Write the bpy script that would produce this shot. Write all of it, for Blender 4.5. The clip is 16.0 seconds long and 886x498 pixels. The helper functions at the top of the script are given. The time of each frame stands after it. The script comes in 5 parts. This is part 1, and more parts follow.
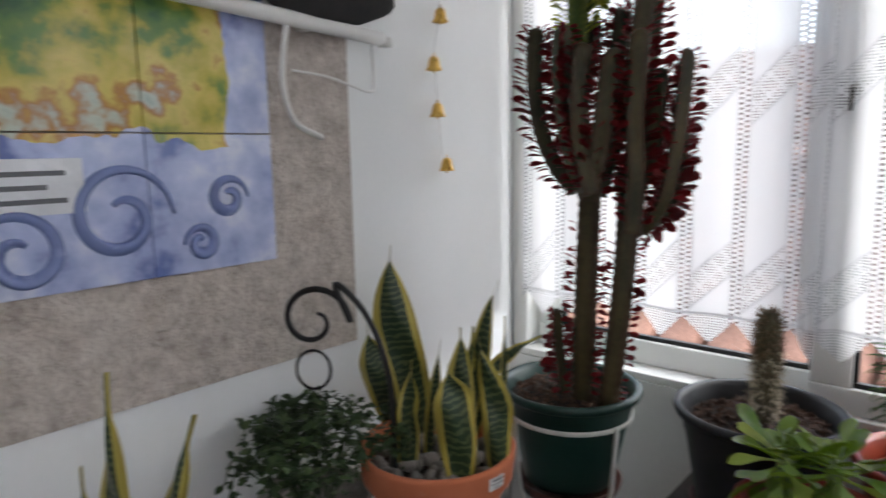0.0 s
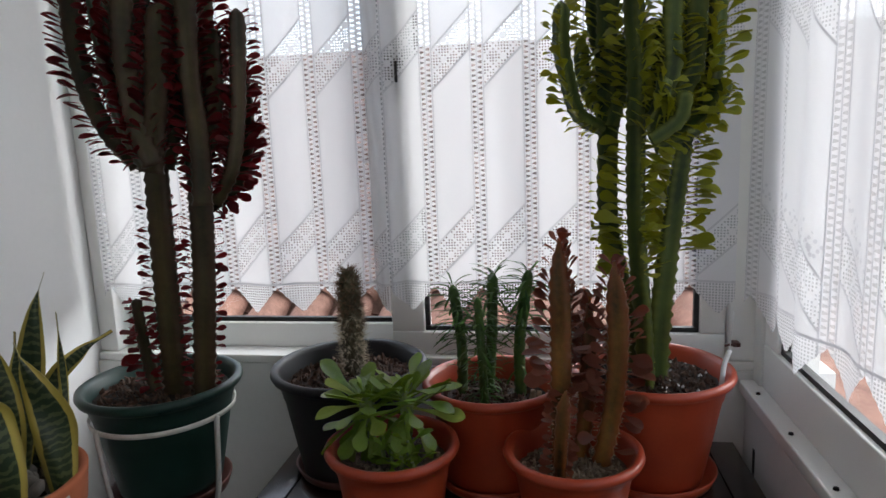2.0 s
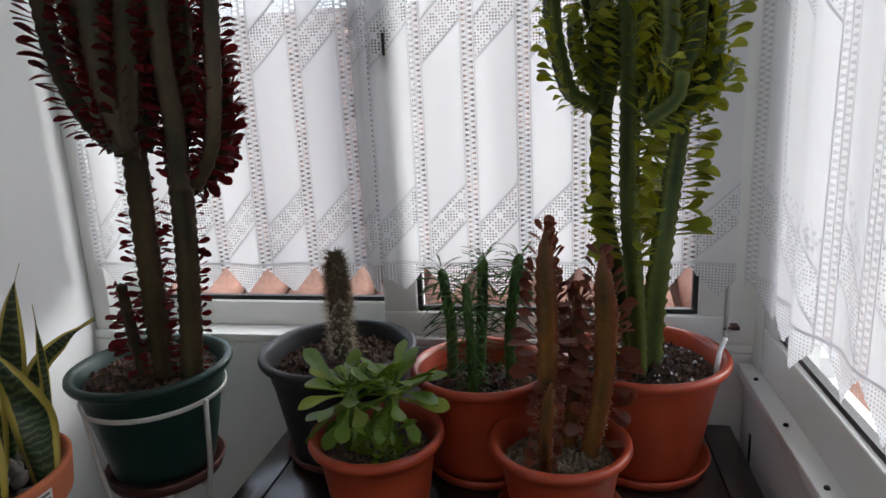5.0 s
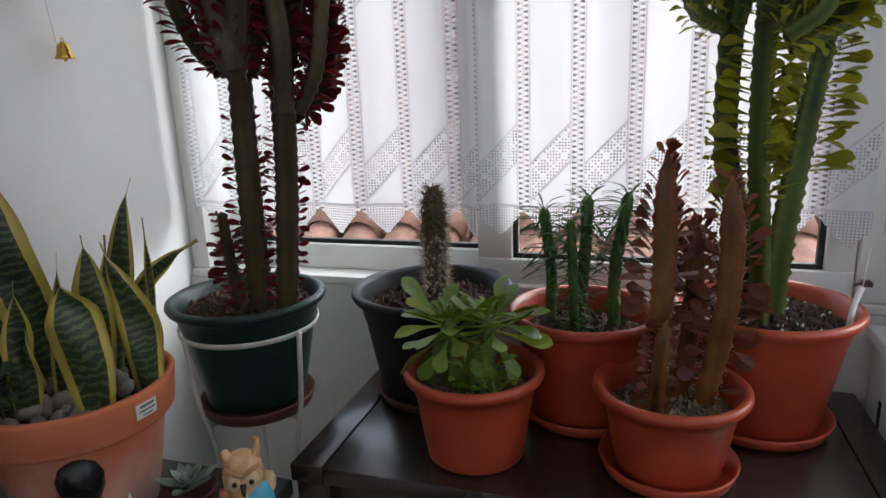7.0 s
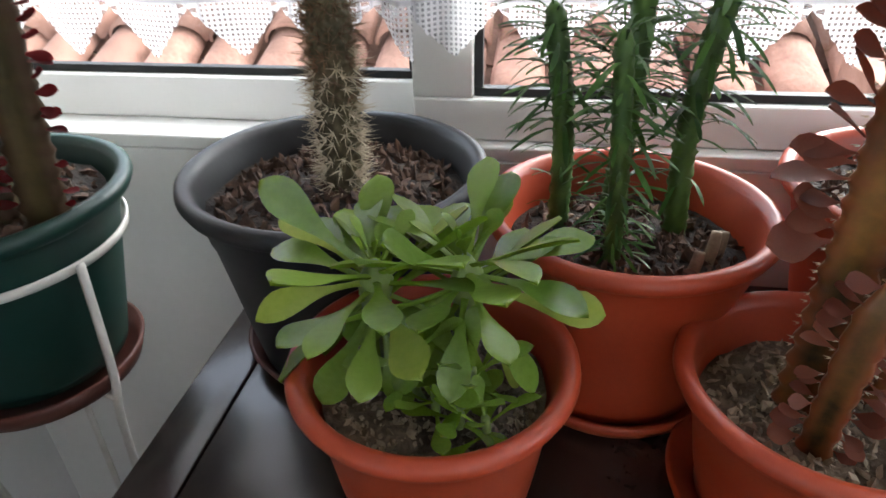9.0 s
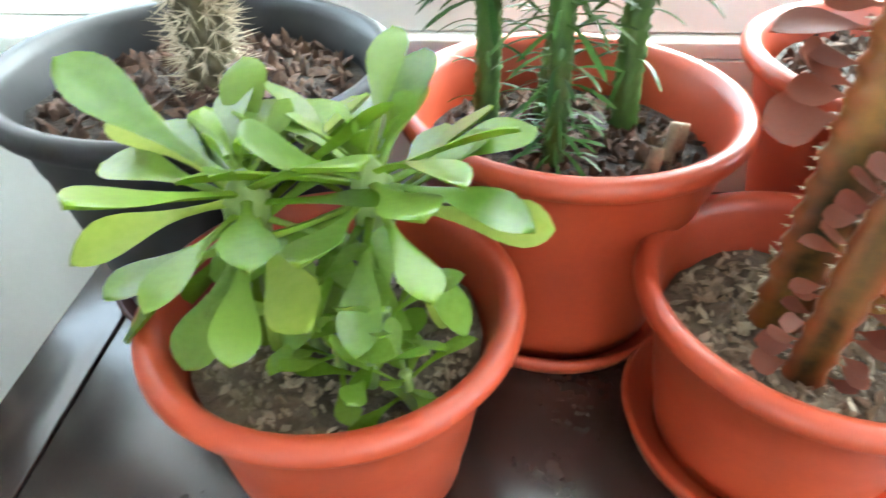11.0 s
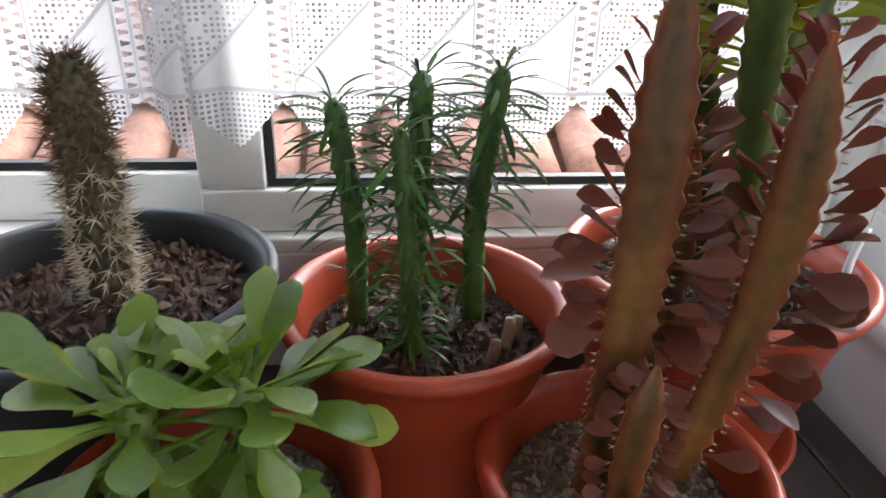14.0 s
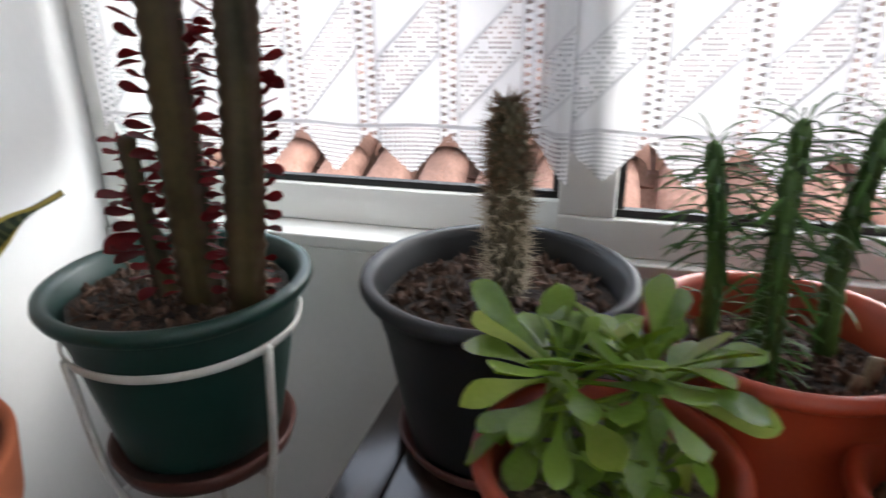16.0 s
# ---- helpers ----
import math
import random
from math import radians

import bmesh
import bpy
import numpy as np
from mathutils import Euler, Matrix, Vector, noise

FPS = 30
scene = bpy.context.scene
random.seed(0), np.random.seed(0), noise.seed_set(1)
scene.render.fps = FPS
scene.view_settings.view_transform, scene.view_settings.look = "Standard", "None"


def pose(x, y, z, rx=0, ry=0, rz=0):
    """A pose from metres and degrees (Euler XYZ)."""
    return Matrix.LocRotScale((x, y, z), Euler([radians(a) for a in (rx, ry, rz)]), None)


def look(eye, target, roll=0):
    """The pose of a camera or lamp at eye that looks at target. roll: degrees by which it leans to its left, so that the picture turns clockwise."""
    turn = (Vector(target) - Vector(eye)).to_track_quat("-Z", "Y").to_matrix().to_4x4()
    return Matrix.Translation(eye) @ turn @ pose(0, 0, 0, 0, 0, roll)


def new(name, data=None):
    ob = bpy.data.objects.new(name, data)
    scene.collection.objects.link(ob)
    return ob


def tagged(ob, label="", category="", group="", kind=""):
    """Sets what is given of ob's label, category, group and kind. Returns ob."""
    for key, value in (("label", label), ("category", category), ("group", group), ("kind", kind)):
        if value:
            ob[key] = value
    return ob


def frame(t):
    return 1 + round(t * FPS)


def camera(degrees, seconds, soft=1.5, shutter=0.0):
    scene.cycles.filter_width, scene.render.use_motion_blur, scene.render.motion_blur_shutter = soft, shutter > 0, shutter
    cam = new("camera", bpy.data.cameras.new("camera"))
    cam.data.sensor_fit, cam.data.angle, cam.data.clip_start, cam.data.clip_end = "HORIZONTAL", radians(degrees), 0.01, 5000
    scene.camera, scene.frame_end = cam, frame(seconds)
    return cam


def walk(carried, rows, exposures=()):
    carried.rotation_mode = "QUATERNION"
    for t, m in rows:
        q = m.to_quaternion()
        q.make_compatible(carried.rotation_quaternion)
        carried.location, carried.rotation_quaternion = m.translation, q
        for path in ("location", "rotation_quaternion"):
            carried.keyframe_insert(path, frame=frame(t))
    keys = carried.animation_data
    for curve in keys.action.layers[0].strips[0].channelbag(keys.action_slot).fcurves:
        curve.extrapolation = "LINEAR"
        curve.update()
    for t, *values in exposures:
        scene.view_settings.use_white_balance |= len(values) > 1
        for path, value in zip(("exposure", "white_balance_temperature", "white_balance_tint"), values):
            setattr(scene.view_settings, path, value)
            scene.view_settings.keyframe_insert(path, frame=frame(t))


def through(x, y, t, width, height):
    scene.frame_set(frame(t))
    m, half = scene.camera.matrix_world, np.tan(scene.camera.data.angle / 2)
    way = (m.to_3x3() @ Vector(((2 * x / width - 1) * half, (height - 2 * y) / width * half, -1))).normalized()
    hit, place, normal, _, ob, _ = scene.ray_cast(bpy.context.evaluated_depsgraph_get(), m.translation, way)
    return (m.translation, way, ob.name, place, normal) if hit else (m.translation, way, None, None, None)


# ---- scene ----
SOFT, SHUTTER = 1.5, 0.3
EXPOSURES = [(t, e, k, -6.0 if 10.5 < t < 12.8 else 8.5) for t, e, k in ((0, 2.13, 6250), (0.2, 1.73, 6250), (0.5, 1.51, 6250), (1.5, 1.64, 6250), (2, 1.68, 6250), (3, 1.65, 6300), (5.5, 1.66, 6250), (6, 1.83, 6250), (6.5, 1.85, 6250), (7.5, 1.96, 6250), (8, 1.91, 6250), (8.5, 2.25, 6350), (10.8, 4.58, 5950), (11.6, 4.43, 5950), (12, 3.98, 5950), (12.5, 2.93, 6000), (13, 2.36, 6150), (13.5, 2.20, 6200), (14, 2.78, 6250), (14.5, 2.97, 6200), (15, 2.65, 6250), (16, 2.43, 6300))]
cam = camera(69.15, 16.0, SOFT, SHUTTER)
# seconds, eye x y z, yaw, pitch, roll
PATH = [
    (0, 0.166, -1.248, 1.410, 41.09, -8.65, -1.05),
    (0.5, 0.230, -1.219, 1.371, 28.19, -6.93, -1.51),
    (1, 0.197, -1.206, 1.370, 17.29, -8.73, -1.97),
    (1.5, 0.223, -1.181, 1.374, 12.26, -10.60, -2.75),
    (2, 0.237, -1.176, 1.354, 9.54, -9.43, -2.31),
    (2.5, 0.242, -1.163, 1.392, 8.51, -11.00, -2.13),
    (3, 0.259, -1.161, 1.400, 8.28, -8.48, -2.00),
    (5.5, 0.277, -1.126, 1.380, 13.12, -13.87, -2.83),
    (6, 0.248, -1.138, 1.340, 16.03, -13.36, -2.57),
    (6.5, 0.258, -1.122, 1.337, 19.52, -15.44, -2.98),
    (7, 0.225, -1.122, 1.301, 17.78, -13.94, -2.27),
    (7.5, 0.173, -1.077, 1.267, 16.14, -15.55, -1.99),
    (8, 0.133, -0.879, 1.247, 17.09, -15.57, -0.60),
    (8.5, 0.105, -0.757, 1.211, 17.95, -21.00, -2.64),
    (8.7, 0.087, -0.703, 1.216, 12.85, -27.32, -2.45),
    (10.8, 0.051, -0.578, 1.145, 3.16, -38.05, 0.41),
    (11, 0.073, -0.578, 1.149, 1.76, -37.78, -0.07),
    (11.5, 0.105, -0.590, 1.161, -3.46, -35.77, 0.94),
    (12, 0.106, -0.601, 1.197, -2.41, -30.04, 0.38),
    (12.5, 0.103, -0.603, 1.214, -5.20, -24.72, 1.95),
    (13, 0.105, -0.606, 1.236, -7.23, -22.12, 2.02),
    (13.5, 0.103, -0.604, 1.236, -8.06, -23.11, 2.03),
    (14, 0.107, -0.622, 1.227, -6.56, -25.83, 1.81),
    (14.5, 0.112, -0.664, 1.228, 2.71, -26.42, -0.43),
    (15, 0.113, -0.724, 1.238, 10.82, -23.22, -0.60),
    (15.5, 0.107, -0.733, 1.236, 10.89, -21.51, 0.11),
    (16, 0.002, -0.723, 1.234, 15.93, -21.49, -0.66),
]
walk(cam, [(t, pose(x, y, z, 90 + pitch, 0, yaw) @ pose(0, 0, 0, 0, 0, roll)) for t, x, y, z, yaw, pitch, roll in PATH], EXPOSURES)

# ---------- light: overcast daylight through the two windows and an added, unseen third ---
world = bpy.data.worlds.new("overcast_sky")
scene.world = world
world.use_nodes = True
wn, wl = world.node_tree.nodes, world.node_tree.links
sky = wn.new("ShaderNodeTexSky")
sky.sky_type = "NISHITA"
sky.sun_disc = False
sky.sun_elevation, sky.sun_rotation = radians(39), radians(43)
sky.air_density, sky.dust_density, sky.ozone_density = 1.0, 1.5, 1.0
grey = wn.new("ShaderNodeHueSaturation")
grey.inputs["Saturation"].default_value = 0.40
wl.new(sky.outputs[0], grey.inputs["Color"])
wl.new(grey.outputs[0], wn["Background"].inputs[0])
wn["Background"].inputs[1].default_value = 0.15
sun = new("sun", bpy.data.lights.new("sun", "SUN"))
sun.data.energy, sun.data.angle, sun.data.color = 1.3, radians(60), (1.0, 0.98, 0.95)
sun.matrix_world = look((3.4, 3.7, 4.1), (0, 0, 0))


# ---------- materials ----------
class Nodes:
    """A small builder for a material's node tree."""

    def __init__(self, name):
        self.mat = bpy.data.materials.new(name)
        self.mat.use_nodes = True
        self.tree = self.mat.node_tree
        self.bsdf = self.tree.nodes["Principled BSDF"]
        self.out = self.tree.nodes["Material Output"]

    def node(self, kind, **inputs):
        n = self.tree.nodes.new("ShaderNode" + kind)
        for k, v in inputs.items():
            self.put(n.inputs[k.replace("_", " ")], v)
        return n

    def put(self, socket, v):
        if isinstance(v, bpy.types.NodeSocket):
            self.tree.links.new(v, socket)
        else:
            socket.default_value = v

    def math(self, op, a, b=0.0, c=0.0):
        n = self.tree.nodes.new("ShaderNodeMath")
        n.operation = op
        for i, v in enumerate((a, b, c)):
            self.put(n.inputs[i], v)
        return n.outputs[0]

    def coord(self):
        return self.node("TexCoord").outputs["Object"]

    def noise(self, scale, detail=3.0, rough=0.55, vector=None):
        n = self.node("TexNoise", Scale=scale, Detail=detail, Roughness=rough)
        self.put(n.inputs["Vector"], vector or self.coord())
        return n.outputs["Fac"]

    def ramp(self, fac, stops):
        n = self.node("ValToRGB")
        el = n.color_ramp.elements
        while len(el) < len(stops):
            el.new(0.5)
        for e, (p, c) in zip(el, stops):
            e.position, e.color = p, (*c, 1.0)
        self.put(n.inputs["Fac"], fac)
        return n.outputs["Color"]

    def mix(self, fac, a, b, blend="MIX"):
        n = self.tree.nodes.new("ShaderNodeMix")
        n.data_type, n.blend_type = "RGBA", blend
        self.put(n.inputs[0], fac)
        for s, v in ((n.inputs[6], a), (n.inputs[7], b)):
            self.put(s, (*v, 1.0) if isinstance(v, tuple) else v)
        return n.outputs[2]

    def bump(self, height, strength=0.3, distance=0.002):
        n = self.node("Bump", Strength=strength, Distance=distance, Height=height)
        self.put(self.bsdf.inputs["Normal"], n.outputs[0])

    def set(self, **inputs):
        for k, v in inputs.items():
            self.put(self.bsdf.inputs[k.replace("_", " ")], (*v, 1.0) if isinstance(v, tuple) else v)
        return self


def surface(name, dark, light, scale=20.0, fine=150.0, rough=(0.45, 0.6), metal=0.0, bump=0.2, depth=0.001, tint=0.0, sheen=None):
    """A mottled surface: broad patches between two colours, fine grain in relief and gloss."""
    n = Nodes(name)
    broad, grain = n.noise(scale, 4.0), n.noise(fine, 3.0)
    fac = n.math("ADD", n.math("MULTIPLY", broad, 0.75), n.math("MULTIPLY", grain, 0.25))
    col = n.ramp(fac, [(0.32, dark), (0.68, light)])
    if tint:
        r = n.node("ObjectInfo").outputs["Random"]
        hsv = n.node("HueSaturation", Color=col)
        n.put(hsv.inputs["Value"], n.math("MULTIPLY_ADD", r, tint, 1.0 - tint / 2))
        col = hsv.outputs[0]
    n.set(Base_Color=col, Metallic=metal, Roughness=n.math("MULTIPLY_ADD", broad, rough[1] - rough[0], rough[0]))
    n.bump(grain, bump, depth)
    return n.mat


def leaf_surface(name, dark, light, rough=0.4, trans=0.25, scale=30.0, through=None, gloss=0.4):
    """A leaf: mottled colour that varies leaf by leaf, light shining through."""
    n = Nodes(name)
    m = n.noise(scale, 3.0)
    r = n.node("ObjectInfo").outputs["Random"]
    isl = n.node("NewGeometry").outputs["Random Per Island"]
    var = n.math("FRACT", n.math("ADD", r, isl))
    fac = n.math("ADD", n.math("MULTIPLY", m, 0.5), n.math("MULTIPLY", var, 0.5))
    col = n.ramp(fac, [(0.25, dark), (0.75, light)])
    n.set(Base_Color=col, Roughness=rough)
    n.bump(n.noise(220.0, 2.0), 0.12, 0.0006)
    n.bsdf.inputs["Specular IOR Level"].default_value = gloss
    tr = n.node("BsdfTranslucent", Color=n.mix(0.75, col, through) if through else col)
    mx = n.node("MixShader", Fac=trans)
    n.put(mx.inputs[1], n.bsdf.outputs[0])
    n.put(mx.inputs[2], tr.outputs[0])
    n.put(n.out.inputs["Surface"], mx.outputs[0])
    return n.mat


M = {}
M["wall"] = surface("white_wall_paint", (0.80, 0.81, 0.80), (0.86, 0.86, 0.85), 3.0, 90.0, (0.6, 0.75), bump=0.15, depth=0.0015)
M["brick_wall"] = surface("brown_wall_paint", (0.26, 0.20, 0.16), (0.36, 0.29, 0.24), 4.0, 90.0, (0.6, 0.75))
M["taupe"] = surface("taupe_render", (0.34, 0.26, 0.22), (0.46, 0.37, 0.32), 6.0, 70.0, (0.85, 0.95), bump=0.5, depth=0.003)
M["grit"] = surface("tan_grit", (0.16, 0.12, 0.08), (0.38, 0.31, 0.22), 60.0, 260.0, (0.8, 0.95))
M["pale_stem"] = surface("pale_green_knobbly_stem", (0.12, 0.18, 0.035), (0.22, 0.28, 0.07), 60.0, 200.0, (0.45, 0.6), bump=0.5)
M["low_wall"] = surface("grey_white_wall_paint", (0.76, 0.76, 0.74), (0.83, 0.83, 0.81), 4.0, 90.0, (0.6, 0.75), bump=0.15, depth=0.0015)
M["ceiling"] = surface("ceiling_paint", (0.80, 0.80, 0.78), (0.85, 0.85, 0.83), 3.0, 80.0, (0.7, 0.85))
M["floor"] = surface("floor_tile", (0.13, 0.10, 0.08), (0.20, 0.16, 0.13), 6.0, 60.0, (0.3, 0.5))
M["stone"] = surface("rough_beige_render", (0.34, 0.29, 0.25), (0.62, 0.56, 0.50), 45.0, 130.0, (0.85, 0.95), bump=0.9, depth=0.006)
M["alu"] = surface("white_lacquered_aluminium", (0.80, 0.80, 0.77), (0.85, 0.85, 0.82), 4.0, 200.0, (0.3, 0.42), bump=0.05)
M["gasket"] = surface("black_rubber_gasket", (0.008, 0.008, 0.008), (0.02, 0.02, 0.02), 40.0, 300.0, (0.5, 0.7))
M["wood"] = surface("dark_stained_wood", (0.012, 0.008, 0.007), (0.035, 0.022, 0.018), 12.0, 160.0, (0.20, 0.25), bump=0.03, tint=0.2)
M["wood"].node_tree.nodes["Principled BSDF"].inputs["Specular IOR Level"].default_value = 0.75
M["black_wood"] = surface("black_painted_wood", (0.010, 0.010, 0.011), (0.025, 0.024, 0.024), 10.0, 140.0, (0.4, 0.55))
M["terra"] = surface("terracotta_plastic", (0.31, 0.038, 0.014), (0.39, 0.057, 0.019), 14.0, 220.0, (0.32, 0.46), bump=0.06, depth=0.0006)
M["green_pot"] = surface("dark_green_plastic", (0.005, 0.026, 0.020), (0.010, 0.040, 0.031), 14.0, 220.0, (0.35, 0.5), bump=0.06)
M["black_pot"] = surface("black_plastic", (0.008, 0.008, 0.009), (0.018, 0.018, 0.020), 16.0, 220.0, (0.4, 0.55), bump=0.08)
M["clay"] = surface("weathered_clay", (0.46, 0.12, 0.047), (0.60, 0.19, 0.088), 9.0, 110.0, (0.75, 0.9), bump=0.3, depth=0.001)


def bloomed_clay():
    """Clay with a grey-white lime bloom that has crept up the wall of the pot."""
    n = Nodes("limed_clay")
    z = n.node("SeparateXYZ", Vector=n.coord()).outputs[2]
    patch = n.noise(16.0, 5.0, 0.65)
    clay = n.ramp(n.noise(9.0, 4.0), [(0.3, (0.46, 0.12, 0.047)), (0.7, (0.60, 0.19, 0.088))])
    level = n.math("ADD", n.math("MULTIPLY", n.math("SUBTRACT", 0.905, z), 9.0), n.math("MULTIPLY", n.math("SUBTRACT", patch, 0.5), 2.2))
    fac = n.math("MULTIPLY", n.math("MINIMUM", n.math("MAXIMUM", level, 0.0), 1.0), 0.62)
    n.set(Base_Color=n.mix(fac, clay, (0.50, 0.43, 0.38)), Roughness=0.85)
    n.bump(n.noise(110.0, 3.0), 0.3, 0.001)
    return n.mat


M["limed_clay"] = bloomed_clay()
M["saucer"] = surface("brown_plastic", (0.07, 0.022, 0.016), (0.10, 0.034, 0.024), 14.0, 220.0, (0.4, 0.55))
M["soil"] = surface("potting_soil", (0.010, 0.007, 0.005), (0.045, 0.028, 0.019), 60.0, 240.0, (0.85, 0.95), bump=0.9, depth=0.004)
M["dry_soil"] = surface("dry_soil", (0.06, 0.043, 0.029), (0.20, 0.15, 0.10), 50.0, 240.0, (0.85, 0.95), bump=0.9, depth=0.004)
M["bark"] = surface("bark_chips", (0.016, 0.010, 0.007), (0.13, 0.070, 0.045), 90.0, 260.0, (0.8, 0.95), bump=0.5, tint=0.8)
M["pebble"] = surface("grey_pebble", (0.15, 0.135, 0.12), (0.34, 0.31, 0.28), 40.0, 200.0, (0.6, 0.8), tint=0.6)
M["strap"] = surface("white_painted_iron", (0.62, 0.60, 0.55), (0.76, 0.74, 0.70), 40.0, 200.0, (0.4, 0.55), bump=0.1)
M["iron"] = surface("black_wrought_iron", (0.010, 0.010, 0.010), (0.028, 0.026, 0.025), 40.0, 220.0, (0.45, 0.6), metal=0.4)
M["brass"] = surface("polished_brass", (0.60, 0.36, 0.08), (0.80, 0.52, 0.15), 30.0, 200.0, (0.2, 0.35), metal=1.0, bump=0.05)
M["thread"] = surface("pale_thread", (0.5, 0.5, 0.48), (0.6, 0.6, 0.58), 50.0, 300.0, (0.8, 0.9))
M["paper"] = surface("white_paper", (0.66, 0.66, 0.64), (0.74, 0.74, 0.72), 30.0, 200.0, (0.6, 0.7))
M["ink"] = surface("grey_print", (0.10, 0.10, 0.11), (0.16, 0.16, 0.17), 30.0, 200.0, (0.6, 0.7))
M["roof"] = surface("weathered_roof_tile", (0.15, 0.070, 0.046), (0.37, 0.20, 0.145), 11.0, 90.0, (0.8, 0.95), bump=0.5, depth=0.004, tint=0.45)
M["cable"] = surface("white_cable_plastic", (0.66, 0.65, 0.62), (0.74, 0.73, 0.70), 30.0, 200.0, (0.35, 0.5))
M["hat"] = surface("black_felt", (0.008, 0.007, 0.008), (0.022, 0.019, 0.019), 30.0, 260.0, (0.85, 0.95))
M["spur_stem"] = surface("fresh_green_stem", (0.022, 0.066, 0.008), (0.075, 0.155, 0.018), 40.0, 180.0, (0.45, 0.6), bump=0.2)
M["red_leaf"] = leaf_surface("dark_red_leaf", (0.050, 0.009, 0.010), (0.17, 0.018, 0.020), trans=0.5, through=(0.46, 0.013, 0.025), gloss=0.25)
M["wine_leaf"] = leaf_surface("reddish_brown_leaf", (0.11, 0.038, 0.026), (0.25, 0.095, 0.060), trans=0.50, through=(0.56, 0.17, 0.080), gloss=0.35)
M["green_leaf"] = leaf_surface("yellow_green_leaf", (0.16, 0.20, 0.016), (0.36, 0.38, 0.04), trans=0.5, through=(0.60, 0.55, 0.02), gloss=0.3)
M["needle"] = leaf_surface("deep_green_narrow_leaf", (0.028, 0.082, 0.014), (0.080, 0.185, 0.030), trans=0.3, gloss=0.25)
M["aeo"] = leaf_surface("soft_green_succulent_leaf", (0.085, 0.17, 0.014), (0.235, 0.36, 0.050), rough=0.26, trans=0.42, scale=18.0, through=(0.44, 0.56, 0.02), gloss=0.85)
M["aeo_yellow"] = leaf_surface("yellowing_succulent_leaf", (0.22, 0.31, 0.03), (0.33, 0.38, 0.06), rough=0.5, trans=0.3, scale=18.0)
M["aeo"].node_tree.nodes["Principled BSDF"].inputs["Specular IOR Level"].default_value = 0.8
M["aeo"].node_tree.nodes["Principled BSDF"].inputs["Coat Weight"].default_value = 0.2
M["aeo"].node_tree.nodes["Principled BSDF"].inputs["Coat Roughness"].default_value = 0.4
M["ivy"] = leaf_surface("small_trailing_leaf", (0.025, 0.050, 0.018), (0.085, 0.13, 0.05), trans=0.25)
M["rosette"] = leaf_surface("grey_green_rosette_leaf", (0.16, 0.20, 0.17), (0.30, 0.35, 0.30), rough=0.55, trans=0.15)
M["cactus"] = surface("brown_green_cactus_skin", (0.040, 0.034, 0.015), (0.14, 0.115, 0.060), 40.0, 180.0, (0.6, 0.8), bump=0.4)
M["spine"] = surface("pale_cactus_spine", (0.40, 0.33, 0.23), (0.62, 0.54, 0.41), 30.0, 200.0, (0.6, 0.8))
M["spine_dark"] = surface("brown_cactus_spine", (0.065, 0.036, 0.016), (0.19, 0.11, 0.052), 30.0, 200.0, (0.6, 0.8))
M["owl_tan"] = surface("tan_glazed_ceramic", (0.52, 0.30, 0.14), (0.66, 0.42, 0.22), 25.0, 200.0, (0.2, 0.35))
M["glaze_black"] = surface("black_glazed_ceramic", (0.006, 0.006, 0.007), (0.014, 0.014, 0.015), 25.0, 200.0, (0.2, 0.35))


def succulent_skin(name, dark, light, edge, rough):
    """Stem skin: mottled in broad patches, worn to another tint along the sharp ribs."""
    n = Nodes(name)
    broad, grain = n.noise(9.0, 4.0), n.noise(120.0, 3.0)
    body = n.ramp(n.math("ADD", n.math("MULTIPLY", broad, 0.8), n.math("MULTIPLY", grain, 0.2)), [(0.36, dark), (0.62, light)])
    rib = n.node("MapRange", Value=n.node("NewGeometry").outputs["Pointiness"])
    rib.inputs["From Min"].default_value, rib.inputs["From Max"].default_value = 0.50, 0.57
    n.set(Base_Color=n.mix(n.math("MULTIPLY", rib.outputs[0], 0.8), body, edge), Roughness=n.math("MULTIPLY_ADD", grain, 0.2, rough))
    n.bump(grain, 0.25, 0.0012)
    n.bsdf.inputs["Specular IOR Level"].default_value = 0.3
    return n.mat


M["olive_stem"] = succulent_skin("olive_brown_succulent_skin", (0.022, 0.018, 0.007), (0.25, 0.120, 0.028), (0.21, 0.068, 0.027), 0.25)
flesh = M["olive_stem"].node_tree.nodes["Principled BSDF"]
flesh.inputs["Subsurface Weight"].default_value = 0.35
flesh.inputs["Subsurface Radius"].default_value = (1.0, 0.30, 0.08)
flesh.inputs["Subsurface Scale"].default_value = 0.02
M["red_stem"] = succulent_skin("dark_red_succulent_skin", (0.022, 0.021, 0.009), (0.078, 0.058, 0.022), (0.055, 0.026, 0.015), 0.38)
M["green_stem"] = succulent_skin("green_succulent_skin", (0.014, 0.030, 0.006), (0.052, 0.082, 0.012), (0.11, 0.13, 0.020), 0.5)


def glass_pane():
    n = Nodes("window_glass")
    tr, gl = n.node("BsdfTransparent"), n.node("BsdfGlossy", Roughness=0.02)
    mx = n.node("MixShader", Fac=n.math("MULTIPLY_ADD", n.math("POWER", n.node("LayerWeight", Blend=0.5).outputs["Facing"], 5.0), 0.55, 0.02))
    n.put(mx.inputs[1], tr.outputs[0])
    n.put(mx.inputs[2], gl.outputs[0])
    n.put(n.out.inputs["Surface"], mx.outputs[0])
    return n.mat


